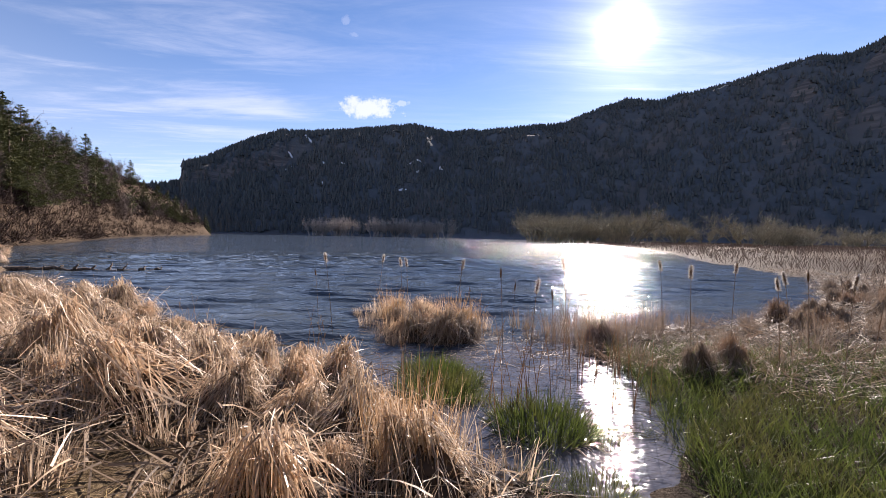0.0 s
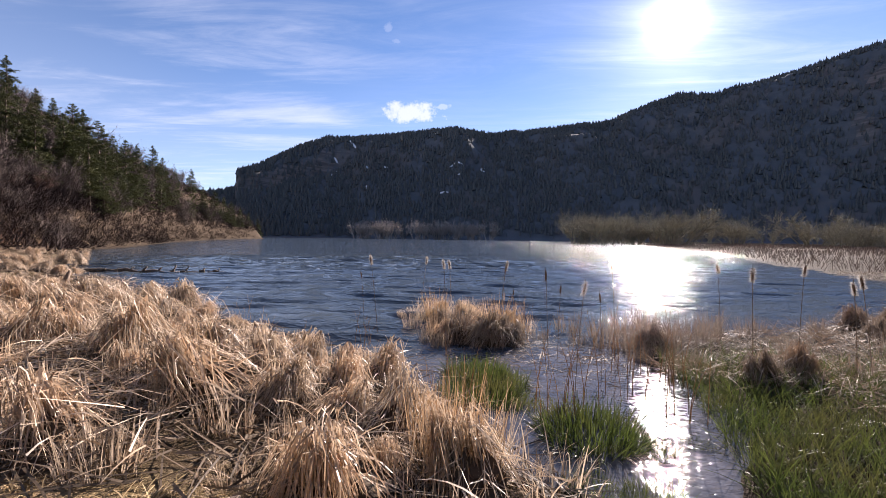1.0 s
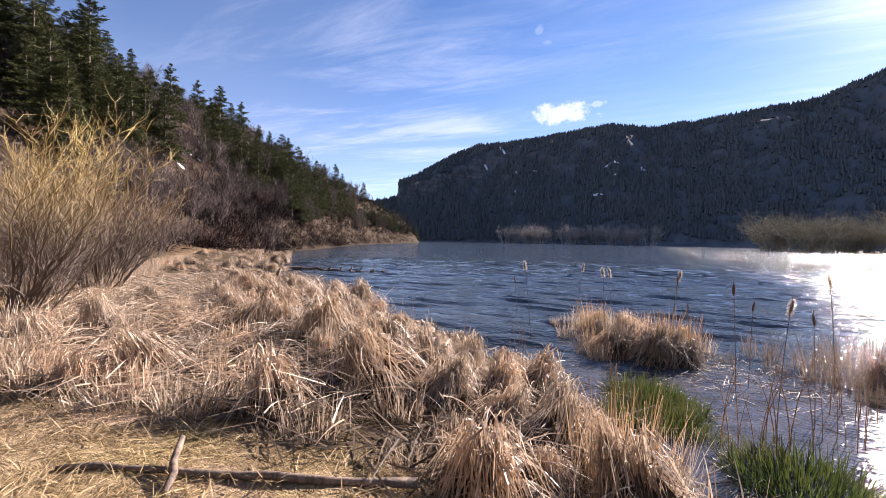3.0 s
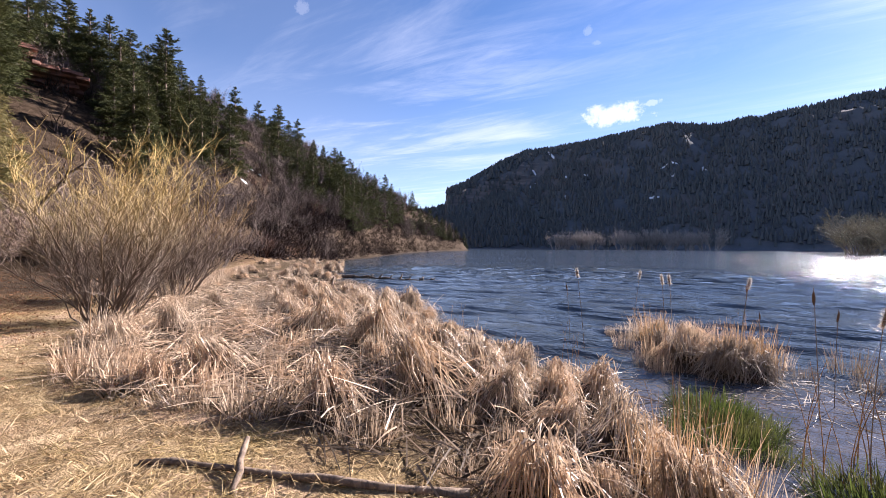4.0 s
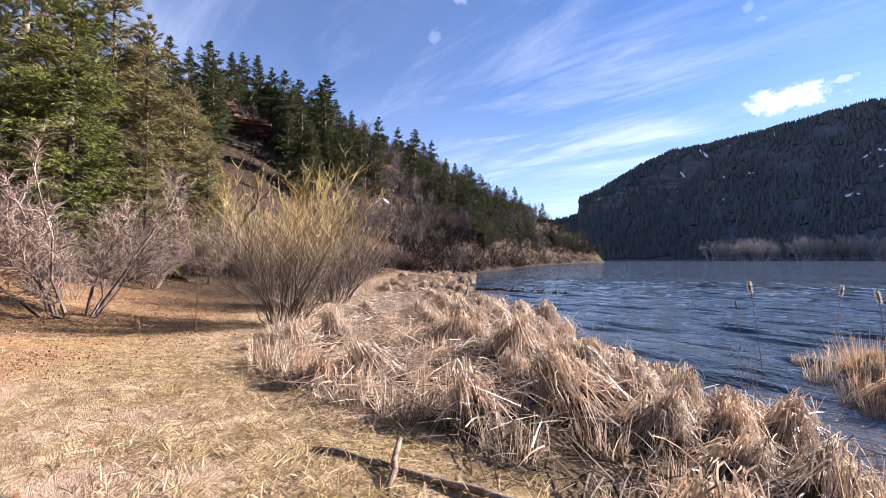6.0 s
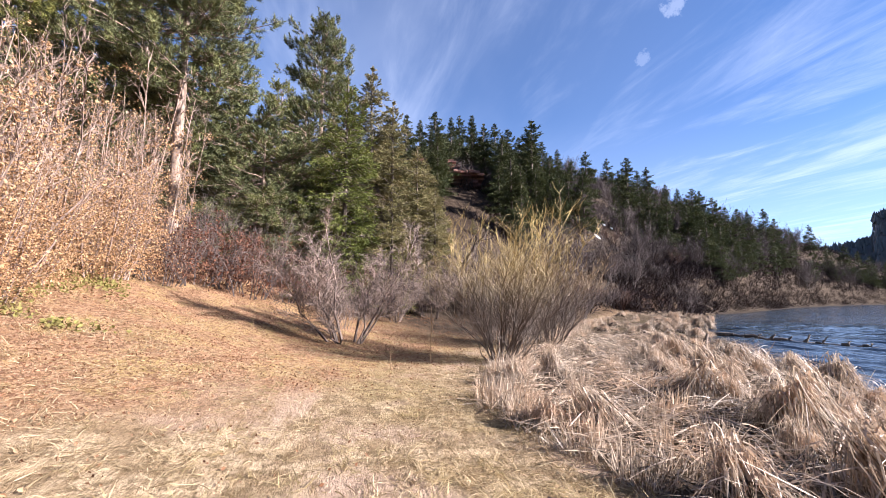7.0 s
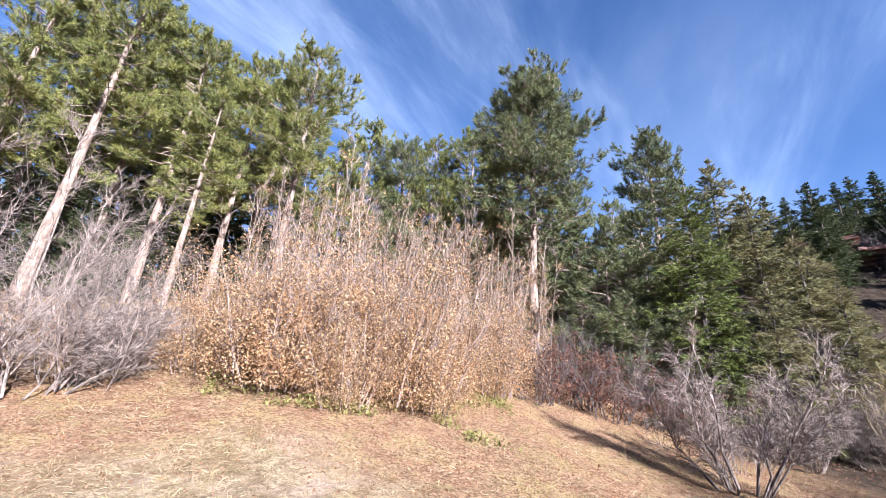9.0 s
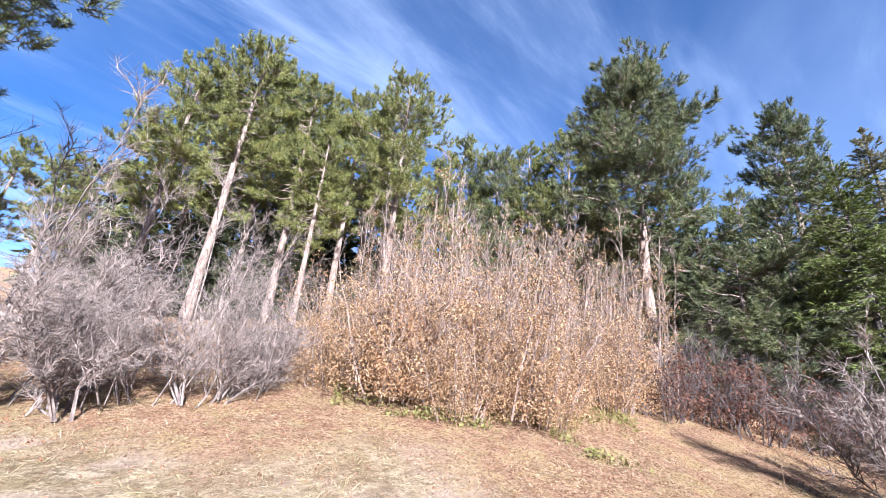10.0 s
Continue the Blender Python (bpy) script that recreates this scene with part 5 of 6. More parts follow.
# ---- the hillside along the lake, and the wood's depth behind the front pines ----
HILL = Stock([pine_model("hillside_pine", "dark conifer on the steep slope above the lake", 12.0, 0.05, 2.5, 210, 11, 20, 151, NEEDLE_DARK, DARK_BARK, "cone", 0.30, 0.046, "hillside conifers", 5),
              pine_model("hillside_pine", "dark pine with a ragged crown on the steep slope", 12.0, 0.20, 2.3, 120, 13, 22, 152, NEEDLE_DARK, DARK_BARK, "cone", 0.34, 0.048, "hillside conifers", 5),
              pine_model("hillside_pine", "dark conifer on the steep slope above the lake", 12.0, 0.08, 2.2, 190, 11, 20, 153, NEEDLE_DARK, DARK_BARK, "cone", 0.30, 0.046, "hillside conifers", 5),
              pine_model("hillside_pine", "dark broad pine on the steep slope", 12.0, 0.12, 2.6, 130, 13, 22, 157, NEEDLE_DARK, DARK_BARK, "cone", 0.34, 0.048, "hillside conifers", 5)])
HILL_FAR = Stock([pine_model("hillside_pine", "small dark conifer far along the slope", 12.0, 0.04, 2.2, 50, 5, 7, 154, NEEDLE_DARK, DARK_BARK, "cone", 0.6, 0.22, "hillside conifers", 4),
                  pine_model("hillside_pine", "small dark conifer far along the slope", 12.0, 0.20, 2.3, 40, 5, 7, 155, NEEDLE_DARK, DARK_BARK, "round", 0.6, 0.22, "hillside conifers", 4),
                  pine_model("hillside_pine", "small dark conifer far along the slope", 12.0, 0.03, 1.9, 50, 5, 7, 156, NEEDLE_DARK, DARK_BARK, "cone", 0.6, 0.22, "hillside conifers", 4)])
SCRUB = Stock([shrub_model("hillside_scrub", "leafless brown-grey scrub on the steep slope", "bush", 3.2, 9, 0.6, BROWN_TWIG, 161, 0.045, (10, 14), (1.2, 0.7), 0.3, 0.08, group="hillside scrub", base=0.7),
               shrub_model("hillside_scrub", "leafless brown-grey scrub on the steep slope", "bush", 3.6, 10, 0.5, BROWN_TWIG, 162, 0.045, (10, 14), (1.3, 0.7), 0.3, 0.08, group="hillside scrub", base=0.7),
               shrub_model("hillside_scrub", "leafless rust-tinted scrub by the water", "bush", 2.4, 10, 0.6, RUST_TWIG, 163, 0.035, (10, 14), (0.9, 0.5), 0.3, 0.08, group="hillside scrub", base=0.6)])
# conifers along the crest: bearing, angles to top and foot, kind
CREST = [(-86.5, 24.0, 15.0, 0), (-84.2, 24.6, 13.5, 0), (-82.2, 24.0, 17.0, 2), (-80.0, 25.0, 15.0, 3), (-77.7, 24.4, 17.5, 2), (-76.5, 24.6, 18.0, 1), (-74.8, 24.6, 15.5, 2), (-73.2, 23.5, 15.0, 1), (-71.6, 23.4, 14.3, 0), (-69.8, 22.6, 14.0, 3),
         (-68.3, 21.5, 13.0, 0), (-66.6, 23.5, 11.6, 3), (-65.0, 20.7, 13.5, 2), (-63.0, 19.6, 13.7, 2), (-61.2, 18.1, 13.9, 1), (-59.4, 19.0, 11.8, 1), (-56.7, 17.8, 12.3, 1), (-54.5, 17.6, 9.3, 3), (-53.2, 15.9, 10.0, 2), (-52.0, 16.2, 11.0, 1), (-50.1, 13.8, 9.8, 0), (-48.9, 13.2, 7.6, 2),
         (-47.4, 13.0, 4.6, 3), (-46.6, 12.6, 5.3, 1), (-45.4, 11.7, 4.1, 3), (-44.2, 10.4, 3.8, 0), (-43.1, 10.1, 3.2, 0), (-42.2, 9.6, 3.6, 2), (-40.7, 9.8, 4.0, 1), (-39.8, 8.6, 3.4, 0), (-38.6, 7.3, 3.9, 1), (-37.0, 7.6, 4.4, 1), (-35.8, 5.6, 2.2, 0), (-34.6, 5.4, 1.6, 1), (-33.6, 4.6, 1.3, 2), (-32.8, 4.1, 1.0, 0), (-31.8, 3.4, 0.8, 2), (-30.9, 2.8, 0.7, 1), (-29.8, 2.0, 0.6, 0)]
SKY_AZ, SKY_EL = tuple(c[0] for c in CREST), tuple(c[1] for c in CREST)


def foot_distance(az, top, foot):
    """Where the slope shows under that angle; past the crest, the distance that suits a tree of ten to fourteen metres."""
    rs = np.linspace(35, 240, 500)
    z = ground_z(rs * math.sin(radians(az)), rs * math.cos(radians(az)))
    met = np.nonzero(z > 1.87 + rs * math.tan(radians(foot)))[0]
    if len(met):
        return float(rs[met[0]])
    h = 1.87 + rs * math.tan(radians(top)) - z
    return float(rs[np.argmin(np.abs(h - 12))])


rng = np.random.default_rng(171)
for i, (az, el, foot, kind) in enumerate(CREST):
    r = min(foot_distance(az, el, foot), 240)
    tree_at(HILL, kind, az, r, el, 12.0, 1.87, None, 1.4)
    # a lower neighbour crowds most of the trees on the near slope
    if -73.5 < az < -61 and i % 4 != 3:
        tree_at(HILL, kind + 1, az + 0.9, max(foot_distance(az + 0.9, el, foot - 1.6), 36), el - rng.uniform(1.2, 3.4), 12.0, 1.87, None, 1.4)
for az, el, foot, kind in [(-63.4, 14.8, 8.2, 3), (-69.0, 18.0, 10.5, 0), (-71.2, 18.8, 11.0, 2), (-66.2, 17.0, 10.0, 0), (-56.0, 13.4, 8.5, 2), (-52.8, 11.5, 7.0, 0), (-49.8, 10.0, 6.0, 2), (-47.0, 8.4, 3.5, 0)]:
    tree_at(HILL, kind, az, foot_distance(az, el, foot), el, 12.0, 1.87, None, 1.4)
for i, (az, r) in enumerate([(-172, 31), (-167.5, 28.5), (-160, 31), (-156, 36), (-150, 29), (-145, 33), (-177, 34), (-138, 30), (-130, 29), (-163.5, 35), (-153.5, 41), (-169, 43)]):
    x, y, z = ground_at(az, r)
    HILL.put(2 * (i % 2), x, y, z - 0.1, rng.uniform(0.45, 0.85), 59 * i, (0, 0), "", 1.5)
for i in range(64):
    az, r = -183 + 78 * ((i * 0.618) % 1.0), rng.uniform(36, 60)
    x, y, z = ground_at(az, r)
    HILL_FAR.put(i, x, y, z - 0.1, rng.uniform(0.9, 1.35), 53 * i, (0, 0), "", 1.25)
far_spots = []
placed, tries = 0, 0
while placed < 150 and tries < 14000:
    tries += 1
    az = rng.uniform(-90, -29) if rng.random() < 0.4 else rng.uniform(-50, -29)
    r = rng.uniform(36, 110) if az < -60 else rng.uniform(55, 230)
    x, y, z = ground_at(az, r)
    u, w = shore_frame(x, y)
    h = rng.uniform(5.5, 9.5) if -62 < az < -46 else rng.uniform(6.5, 12.5)
    skyline = np.interp(az, SKY_AZ, SKY_EL)
    el = math.degrees(math.atan2(z + h - 1.85, r))
    dd = float(inland(x, y))
    if -66 < az < -47 and el < skyline * 0.80 and rng.random() < 0.93:
        continue
    if el > skyline - 1.4 or el < skyline * (0.55 if az < -50 else 0.12) or dd < 2.0 or z < 0.6 or (az < -62 and el < 11):
        continue
    if (-84 < az < -71.5 and 12 < el < 21) or (az > -50 and rng.random() < 0.5):
        continue
    placed += 1
    if r < 95:
        HILL.put(placed, x, y, z - 0.1, h / 12.0, rng.uniform(0, 360), (0, 0), "", 1.15)
    else:
        far_spots.append((x, y, z - 0.1, h / 12.0, rng.uniform(0, 6.283)))


def far_conifers(part_name):
    """All crowns or all trunks of the conifers far along the slope."""
    pieces = []
    for i, (x, y, z, size, turn) in enumerate(far_spots):
        model = HILL_FAR.models[i % 3]
        me = next(c for c in model.children if c.name.startswith(part_name)).data
        co = np.empty(len(me.vertices) * 3, np.float32)
        me.vertices.foreach_get("co", co)
        co = co.reshape(-1, 3) * np.array([1.15 * size, 1.15 * size, size])
        c, d = math.cos(turn), math.sin(turn)
        co = np.stack([co[:, 0] * c - co[:, 1] * d + x, co[:, 0] * d + co[:, 1] * c + y, co[:, 2] + z], -1)
        pieces.append((co, [tuple(p.vertices) for p in me.polygons]))
    verts = np.concatenate([p for p, _ in pieces])
    start = np.cumsum([0] + [len(p) for p, _ in pieces])
    faces = [tuple(v + int(b) for v in f) for (_, fs), b in zip(pieces, start) for f in fs]
    me = bpy.data.meshes.new("far_" + part_name)
    me.from_pydata(verts.tolist(), [], faces)
    me.materials.append(NEEDLE_DARK if part_name == "crown" else DARK_BARK)
    return me


far_wood = tagged(new("far_conifers", far_conifers("crown")), "small dark conifers crowding the slope far along the lake", "forest", kind="stuff")
part("trunk", far_conifers("trunk"), far_wood)["kind"] = "stuff"
placed, tries = 0, 0
while placed < 190 and tries < 9000:
    tries += 1
    az, r = rng.uniform(-88, -31), 20 + 190 * rng.random()
    x, y, z = ground_at(az, r)
    u, w = shore_frame(x, y)
    dd = float(inland(x, y))
    if z < (0.15 if az > -52 else 0.7) or dd < 1.5 or dd > 60 or r < 21 or (r < 45 and w < np.interp(u, REED_U, REED_W) + 1):
        continue
    if az < -66 and math.degrees(math.atan2(z - 1.8, r)) > 7 and rng.random() < 0.85:
        continue
    placed += 1
    SCRUB.put(2 if z < 2 and placed % 2 else placed % 2, x, y, z - 0.1, rng.uniform(0.6, 1.1) * (1.0 if r < 80 else 1.3), rng.uniform(0, 360))

for i in range(120):
    az, r = rng.uniform(-74, -44), rng.uniform(23, 75)
    x, y, z = ground_at(az, r)
    u, w = shore_frame(x, y)
    if z > 0.45 and float(inland(x, y)) > 3.5 and (r > 45 or w > np.interp(u, REED_U, REED_W) + 0.8) and not (az < -66 and z > 0.12 * r):
        SCRUB.put(2 if i % 4 == 0 else i % 2, x, y, z - 0.1, rng.uniform(0.5, 0.95), 31 * i)



def hillside_brush():
    """Leafless brush over the whole slope: one heap of upright twig bursts, too many to count."""
    global rng
    rng = np.random.default_rng(177)
    n = 34000
    az = np.where(rng.random(n) < 0.6, rng.uniform(-92, -29, n), rng.uniform(-52, -30, n))
    r = 24 + 215 * rng.random(n) ** 0.9
    x, y = r * np.sin(np.radians(az)), r * np.cos(np.radians(az))
    z = ground_z(x, y)
    d = inland(x, y)
    u, w = shore_frame(x, y)
    keep = (z > np.where(az > -54, 0.12, 0.5)) & (d > np.where(az > -54, 0.9, 1.2)) & ((r > 41) | (w > np.interp(u, REED_U, REED_W) + 1.0)) & (smooth_noise(x * 0.25, y * 0.25, 2) + rng.normal(size=n) * 0.5 > -0.55) & ((az > -76) | (r > 38))
    c = np.stack([x, y, z - 0.1], -1)[keep]
    # thicker along the foot of the slope
    m = 60000
    a2, r2 = rng.uniform(-58, -30, m), rng.uniform(37, 215, m)
    x2, y2 = r2 * np.sin(np.radians(a2)), r2 * np.cos(np.radians(a2))
    d2 = inland(x2, y2)
    u2, w2 = shore_frame(x2, y2)
    fits = (d2 > 0.5) & (d2 < 7) & ((r2 > 48) | (w2 > np.interp(u2, REED_U, REED_W) - 0.3))
    x2, y2 = x2[fits], y2[fits]
    c = np.concatenate([c, np.stack([x2, y2, ground_z(x2, y2) - 0.1], -1)[:7500]])
    # each is a dome of short twigs leaning outwards
    c = c[::3]
    m, size = 26, rng.uniform(0.7, 1.5, (len(c), 1, 1))
    d = rng.normal(size=(len(c), m, 3))
    d[..., 2] = np.abs(d[..., 2]) + 0.15
    d = unit(d)
    o = c[:, None] + d * size * rng.uniform(0.15, 0.75, (len(c), m, 1)) * np.array([1.25, 1.25, 1.3])
    d = unit(d + rng.normal(size=d.shape) * 0.55 + np.array([0, 0, 0.25]))
    side = unit(np.cross(d, rng.normal(size=d.shape))) * 0.028
    v = np.stack([o - side, o + side, o + d * size * rng.uniform(0.5, 1.0, (len(c), m, 1))], 2).reshape(-1, 3)
    f = np.arange(len(v)).reshape(-1, 3)
    tagged(new("hillside_brush", mesh("hillside_brush", v, f, SHADED_BRUSH)), "leafless grey-brown brush covering the steep slope, darkened for its own shade", "brush", kind="stuff")


hillside_brush()

# ---- far shores ----
FAR_BUSH = Stock([shrub_model("far_cottonwood", "pale leafless trees on the far shore", "tree", 10.0, 8, 0.38, PALE_TWIG, 181, 0.16, (10, 14), (3.0, 1.7), 0.5, 0.06, group="far shore trees", base=2.0),
                  shrub_model("far_willow", "olive-brown willow thicket on the far marsh", "bush", 9.5, 12, 0.6, FAR_WILLOW, 182, 0.13, (10, 14), (2.6, 1.5), 0.4, 0.07, group="far shore trees", base=2.0)])
for i in range(30):
    az = -17.5 + 18.5 * rng.random()
    x, y, z = ground_at(az, rng.uniform(318, 338))
    FAR_BUSH.put(0, x, y, max(z, 0.2) - 0.2, rng.uniform(0.7, 1.35), 41 * i, (0, 0), "", 1.4)
for i in range(52):
    az = 12 + 44 * rng.random()
    x, y, z = ground_at(az, rng.uniform(150, 195))
    FAR_BUSH.put(1, x, y, max(z, 0.2) - 0.2, rng.uniform(0.7, 1.25) * (1.0 if az < 37 else 0.6), 43 * i, (0, 0), "", 1.5)


def far_forest():
    """Conifers on the mountain, small as grain from here: one heap of slim ragged cones."""
    g = np.random.default_rng(191)
    n = 24000
    az = g.uniform(-42, 58, n)
    foot = np.interp(az, FOOT_AZ, FOOT_R)
    rim = np.interp(az, RIM_AZ, RIM_R)
    f = np.where(g.random(n) < 0.22, g.uniform(0.93, 1.02, n), g.random(n) ** 0.9)
    r = foot + (rim - foot) * f
    x, y = r * np.sin(np.radians(az)), r * np.cos(np.radians(az))
    keep = (smooth_noise(az * 0.55, f * 4.5, 7) + g.normal(size=n) * 0.35 > -0.45) | (f > 0.92)
    x, y, r, az = x[keep], y[keep], r[keep], az[keep]
    z = ground_z(x, y) - 0.5
    h = g.uniform(4, 9, len(x))
    ang = np.arange(5) * 2 * np.pi / 5
    w = h * g.uniform(0.16, 0.26, len(x))
    ring = np.stack([x[:, None] + w[:, None] * np.cos(ang), y[:, None] + w[:, None] * np.sin(ang), z[:, None] + 0.12 * h[:, None] + 0 * ang], -1)
    ring[..., 2] += g.normal(size=ring.shape[:2]) * 0.08 * h[:, None]
    tip = np.stack([x, y, z + h], -1)[:, None]
    v = np.concatenate([ring, tip], 1).reshape(-1, 3)
    b = np.arange(len(x))[:, None] * 6
    s = np.arange(5)[None]
    faces = np.stack([b + s, b + (s + 1) % 5, b + 5 + 0 * s], -1).reshape(-1, 3)
    tagged(new("mountain_forest", mesh("mountain_forest", v, faces, HAZED_FOREST)), "dark conifer forest on the shaded mountain, haze in its colour", "forest", kind="stuff")


far_forest()


def snow_patch(az, el, lo, hi, length, width, turn, name="snow_patch"):
    """A thin ragged sheet of old snow lying on a slope, found where the line of sight meets the ground."""
    rs = np.linspace(lo, hi, 500)
    z = ground_z(rs * math.sin(radians(az)), rs * math.cos(radians(az)))
    hit = np.nonzero(z > 1.85 + rs * math.tan(radians(el)))[0]
    r = float(rs[hit[0]]) if len(hit) else hi
    cx, cy = r * math.sin(radians(az)), r * math.cos(radians(az))
    g = np.random.default_rng(int(abs(az * 100)))
    n = 14
    t = np.linspace(0, 2 * np.pi, n, endpoint=False)
    rr = g.uniform(0.55, 1.1, n)
    # along the slope and up it
    a, b = np.cos(t) * rr * length / 2, np.sin(t) * rr * width / 2
    c, s = math.cos(radians(turn)), math.sin(radians(turn))
    a, b = a * c - b * s, a * s + b * c
    ca, sa = math.cos(radians(az)), math.sin(radians(az))
    px, py = cx + a * ca + b * sa, cy - a * sa + b * ca
    lift = 0.004 * r
    rim = np.stack([px, py, ground_z(px, py) + lift * 0.4], -1)
    mid = np.stack([cx + (px - cx) * 0.5, cy + (py - cy) * 0.5, ground_z(cx + (px - cx) * 0.5, cy + (py - cy) * 0.5) + lift], -1)
    v = np.concatenate([rim, mid, [[cx, cy, float(ground_z(cx, cy)) + lift * 1.1]]])
    f = [[i, (i + 1) % n, n + (i + 1) % n, n + i] for i in range(n)] + [[n + i, n + (i + 1) % n, 2 * n] for i in range(n)]
    tagged(new(name, mesh(name, v, f, SNOW, True)), "ragged patch of old white snow on the slope", "snow", "snow patches")


for spot in [(-18.08, 11.89, 300, 800, 26, 5, -40), (-16.34, 9.05, 300, 800, 10, 5, 0), (-13.62, 9.16, 300, 800, 9, 6, -30), (-20.24, 9.63, 300, 800, 8, 4, 0), (-12.97, 6.72, 300, 800, 8, 7, -40), (-16.22, 6.45, 300, 800, 6, 9, 60), (-20.61, 7.96, 300, 800, 13, 3, 10), (-4.06, 9.93, 300, 800, 26, 6, 0), (-3.51, 8.52, 300, 800, 18, 5, 0), (-0.39, 9.01, 300, 800, 10, 10, -50), (-5.81, 5.95, 300, 800, 16, 4, 0), (-58.45, 7.75, 30, 160, 0.9, 0.5, 10), (-58.1, 9.2, 30, 160, 0.7, 0.4, 10), (-57.5, 9.3, 30, 160, 0.8, 0.4, 10), (-56.6, 8.7, 30, 160, 0.6, 0.4, 10), (-62.06, 13.02, 30, 160, 0.8, 0.6, 10)]:
    snow_patch(*spot[:4], spot[4] * 0.8, spot[5] * 0.7, spot[6])


def rock_ledge(az, r, length, height, mat, label, layers=4):
    """Beds of broken rock stepping out of a slope, one over the other."""
    ob = thing("rock_ledge", label, "rock", "rock ledges")
    x0, y0, _ = ground_at(az, r)
    g = np.random.default_rng(int(abs(az) * 10))
    ca, sa = math.cos(radians(az)), math.sin(radians(az))
    for j in range(layers):
        at = -length / 2
        while at < length / 2:
            bm = bmesh.new()
            w = g.uniform(0.08, 0.26) * length
            q = g.uniform(0.75, 1.1)
            bmesh.ops.create_cube(bm, size=1.0, matrix=Matrix.Translation((at + w / 2, -0.35 * j + g.uniform(-0.15, 0.15), height * (j + 0.5) / layers + g.uniform(-0.04, 0.04))) @ Matrix.Rotation(g.uniform(-0.12, 0.12), 4, "Z") @ Matrix.Diagonal((w * 0.97, 2.2 * q, height / layers * 0.86 * q, 1)))
            at += w
            bmesh.ops.bevel(bm, geom=bm.edges[:], offset=0.05 * height / layers, segments=1, affect="EDGES")
            for v in bm.verts:
                v.co += Vector((g.normal(), g.normal(), g.normal())) * 0.05 * height / layers
            me = bpy.data.meshes.new("rock_block")
            bm.to_mesh(me)
            bm.free()
            me.materials.append(mat)
            part("rock_block", me, ob)
    ob.matrix_basis = Matrix.Translation((x0, y0, float(ground_z(x0, y0)) - 0.3 * height)) @ Matrix.Rotation(radians(-az), 4, "Z")
    return ob


rock_ledge(-76.4, foot_distance(-76.4, 22, 15.4), 3.6, 1.5, RED_ROCK, "red sandstone ledge on the wooded slope", 5)
rock_ledge(-80.6, 56, 6, 2.2, RED_ROCK, "red sandstone ledge on the wooded slope", 4)

# ---- wood on the ground ----


def stick(name, a, b, r0, r1, mat, parent=None, knots=6, seed=1, sides=8):
    g = np.random.default_rng(seed)
    s = np.linspace(0, 1, knots + 2)
    p = np.asarray(a)[None] + (np.asarray(b) - np.asarray(a))[None] * s[:, None] + g.normal(size=(knots + 2, 3)) * r0 * 0.35
    r = r0 + (r1 - r0) * s + g.normal(size=knots + 2) * r0 * 0.08
    v, f = tubes(p[None], r[None], sides)
    f = f.tolist() + [list(range(sides))[::-1], list(range(len(v) - sides, len(v)))]
    me = mesh(name, v, f, mat, True)
    return part(name, me, parent) if parent else new(name, me)


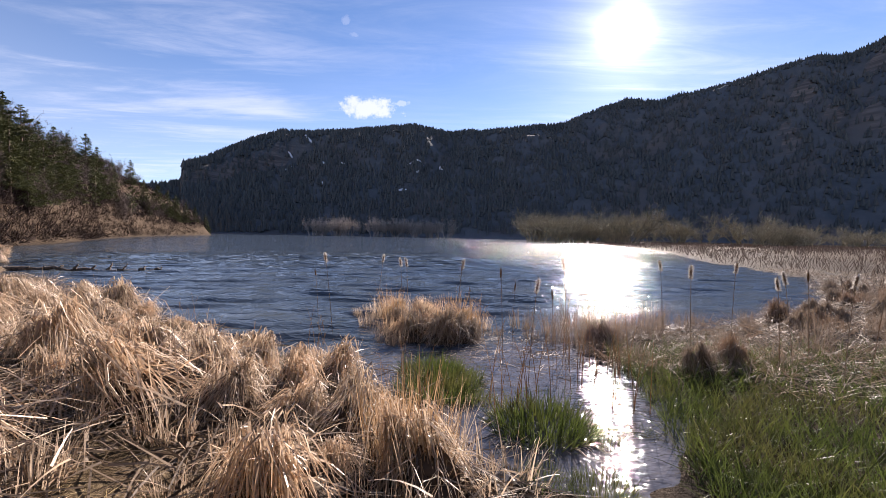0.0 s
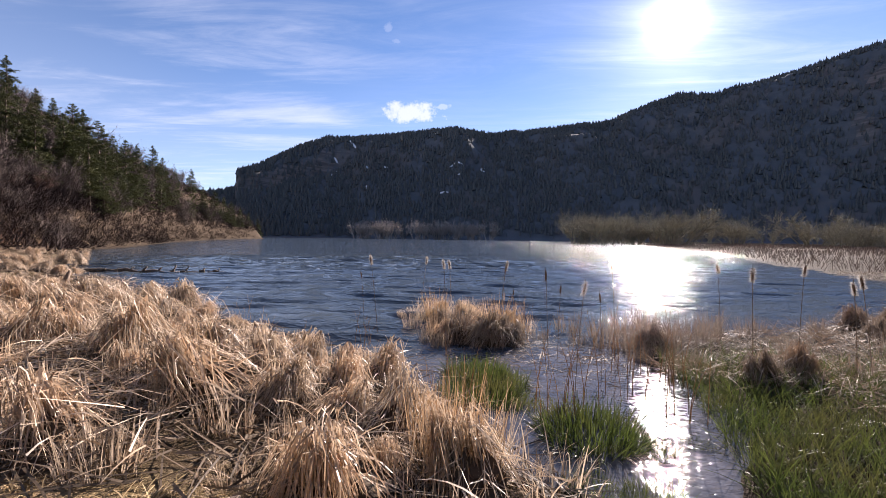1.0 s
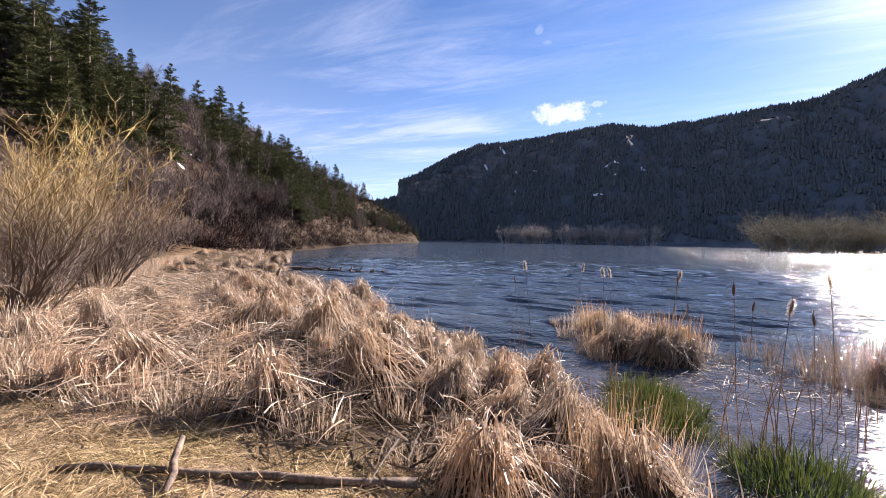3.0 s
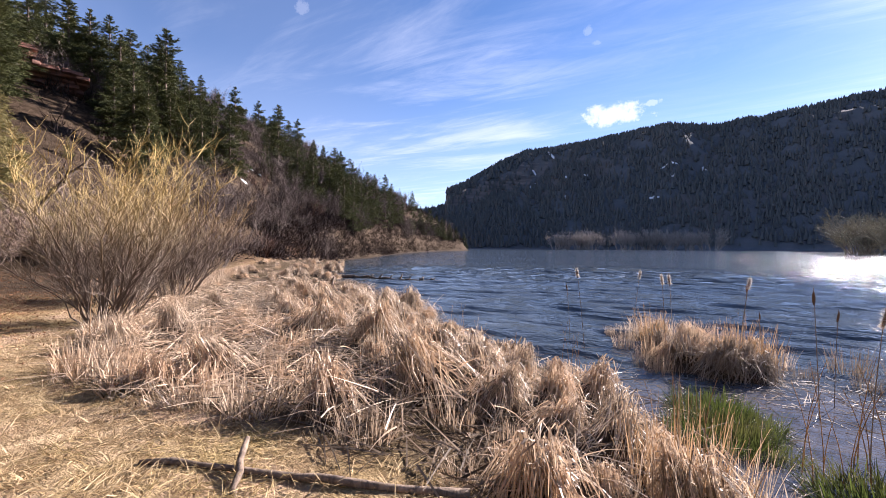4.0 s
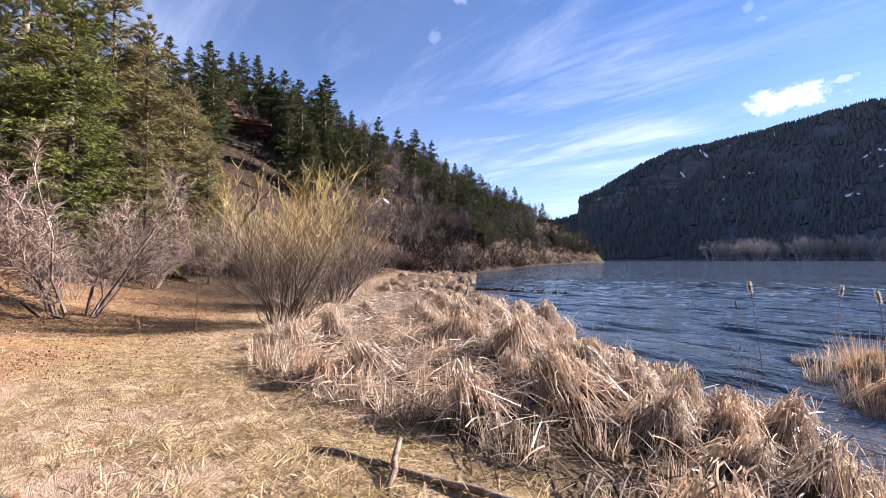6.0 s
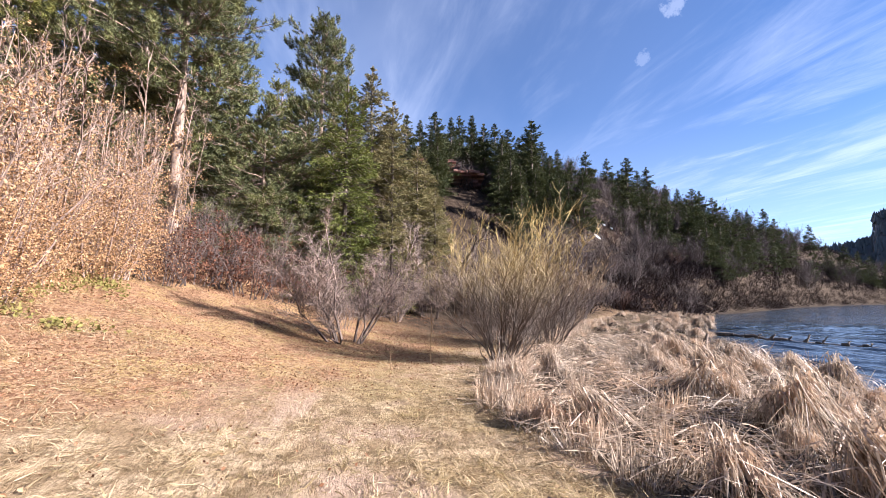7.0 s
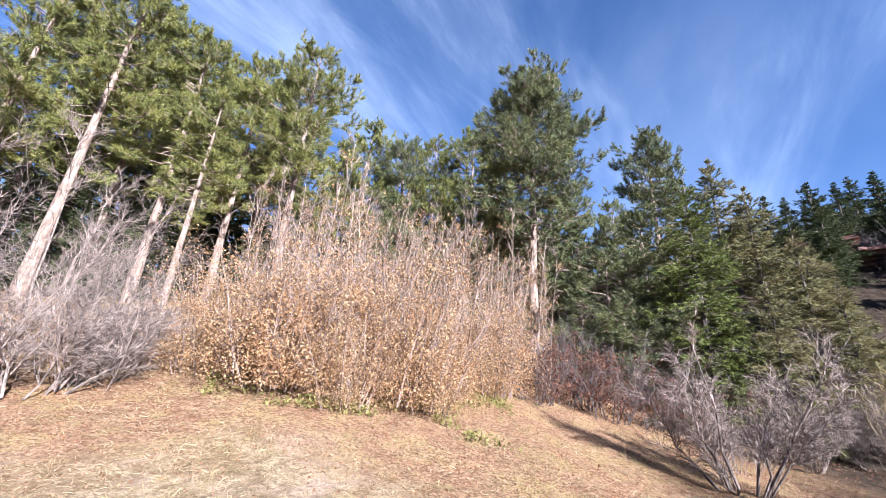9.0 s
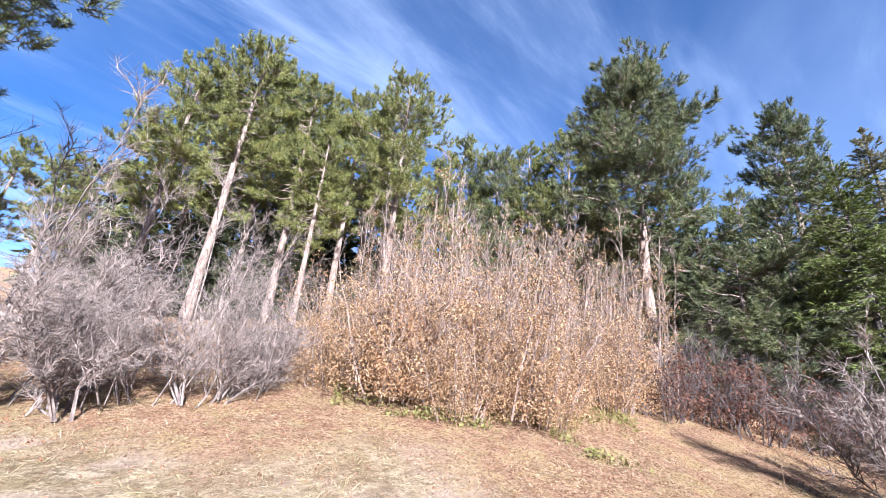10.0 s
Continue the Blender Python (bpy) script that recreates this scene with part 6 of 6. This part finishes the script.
log = thing("fallen_branch", "long weathered fallen branch lying in dry grass", "branch")
stick("main_stem", (-3.36, 1.13, 0.43), (-1.35, 2.02, 0.40), 0.022, 0.026, DRIFTWOOD, log, 9, 201)
stick("side_stub", (-2.47, 1.24, 0.38), (-2.86, 1.58, 0.53), 0.022, 0.019, DRIFTWOOD, log, 4, 202)
snag = thing("leaning_snag", "dark dead tree leaning over the brush", "dead tree")
stick("trunk", (-21.7, 3.4, float(ground_z(-21.7, 3.4)) - 0.1), (-19.1, 5.85, 5.3), 0.15, 0.06, DARK_BARK, snag, 7, 221)
for i, (f, dx, dy, dz) in enumerate([(0.45, 0.3, 0.5, 1.1), (0.6, -0.4, 0.7, 0.8), (0.72, 0.5, 0.1, 0.9), (0.85, 0.1, 0.9, 0.2)]):
    x, y, z = -21.7 + 2.6 * f, 3.4 + 2.45 * f, 1.1 + 4.2 * f
    stick("limb", (x, y, z), (x + dx, y + dy, z + dz), 0.05, 0.015, DARK_BARK, snag, 4, 222 + i, 5)
stake = thing("dead_stalk", "thin dead weed stalk standing in dry grass", "stalk", "dead stalks")
stick("stem", (0, 0, 0), (0.06, 0.02, 1.25), 0.012, 0.005, REED, stake, 5, 203, 5)
stick("side_stem", (0.02, 0, 0.5), (0.14, 0.05, 1.0), 0.006, 0.003, REED, stake, 3, 204, 4)
STAKES = Stock([stake])
for i, (x, y, s) in enumerate([(-9.5, 1.3, 1.0), (-7.8, 2.2, 0.7), (-10.6, -2.6, 0.6), (-8.9, 0.4, 0.45), (-6.2, -7.4, 0.6), (-3.0, -5.5, 0.4)]):
    STAKES.put(0, x, y, float(ground_z(x, y)) - 0.03, s, 75 * i)
sunk = thing("sunken_log", "dark waterlogged tree lying in the lake with branch stubs", "log")
stick("trunk", (-19.8, 17.3, 0.05), (-14.6, 18.5, 0.0), 0.13, 0.05, DARK_BARK, sunk, 8, 205)
stick("trunk_tip", (-14.6, 18.5, 0.0), (-12.5, 18.85, -0.02), 0.05, 0.02, DARK_BARK, sunk, 5, 206)
for i, (f, h) in enumerate([(0.05, 0.2), (0.15, 0.16), (0.25, 0.2), (0.33, 0.22), (0.42, 0.24), (0.50, 0.25), (0.58, 0.18), (0.68, 0.30), (0.76, 0.34), (0.86, 0.20), (0.94, 0.16)]):
    x, y = -19.8 + 7.2 * f, 17.3 + 1.5 * f
    stick("branch_stub", (x, y, 0), (x + 0.22, y + 0.05, h), 0.09 if h < 0.3 else 0.07, 0.03, DARK_BARK, sunk, 2, 210 + i, 6)
stump = thing("broken_stump", "pale weathered stump among reeds at the water", "stump")
stick("snag", (0, 0, 0), (0.05, 0.02, 0.62), 0.075, 0.05, DRIFTWOOD, stump, 2, 230)
stump.matrix_basis = pose(-12.5, 11.15, float(ground_z(-12.5, 11.15)) - 0.05)
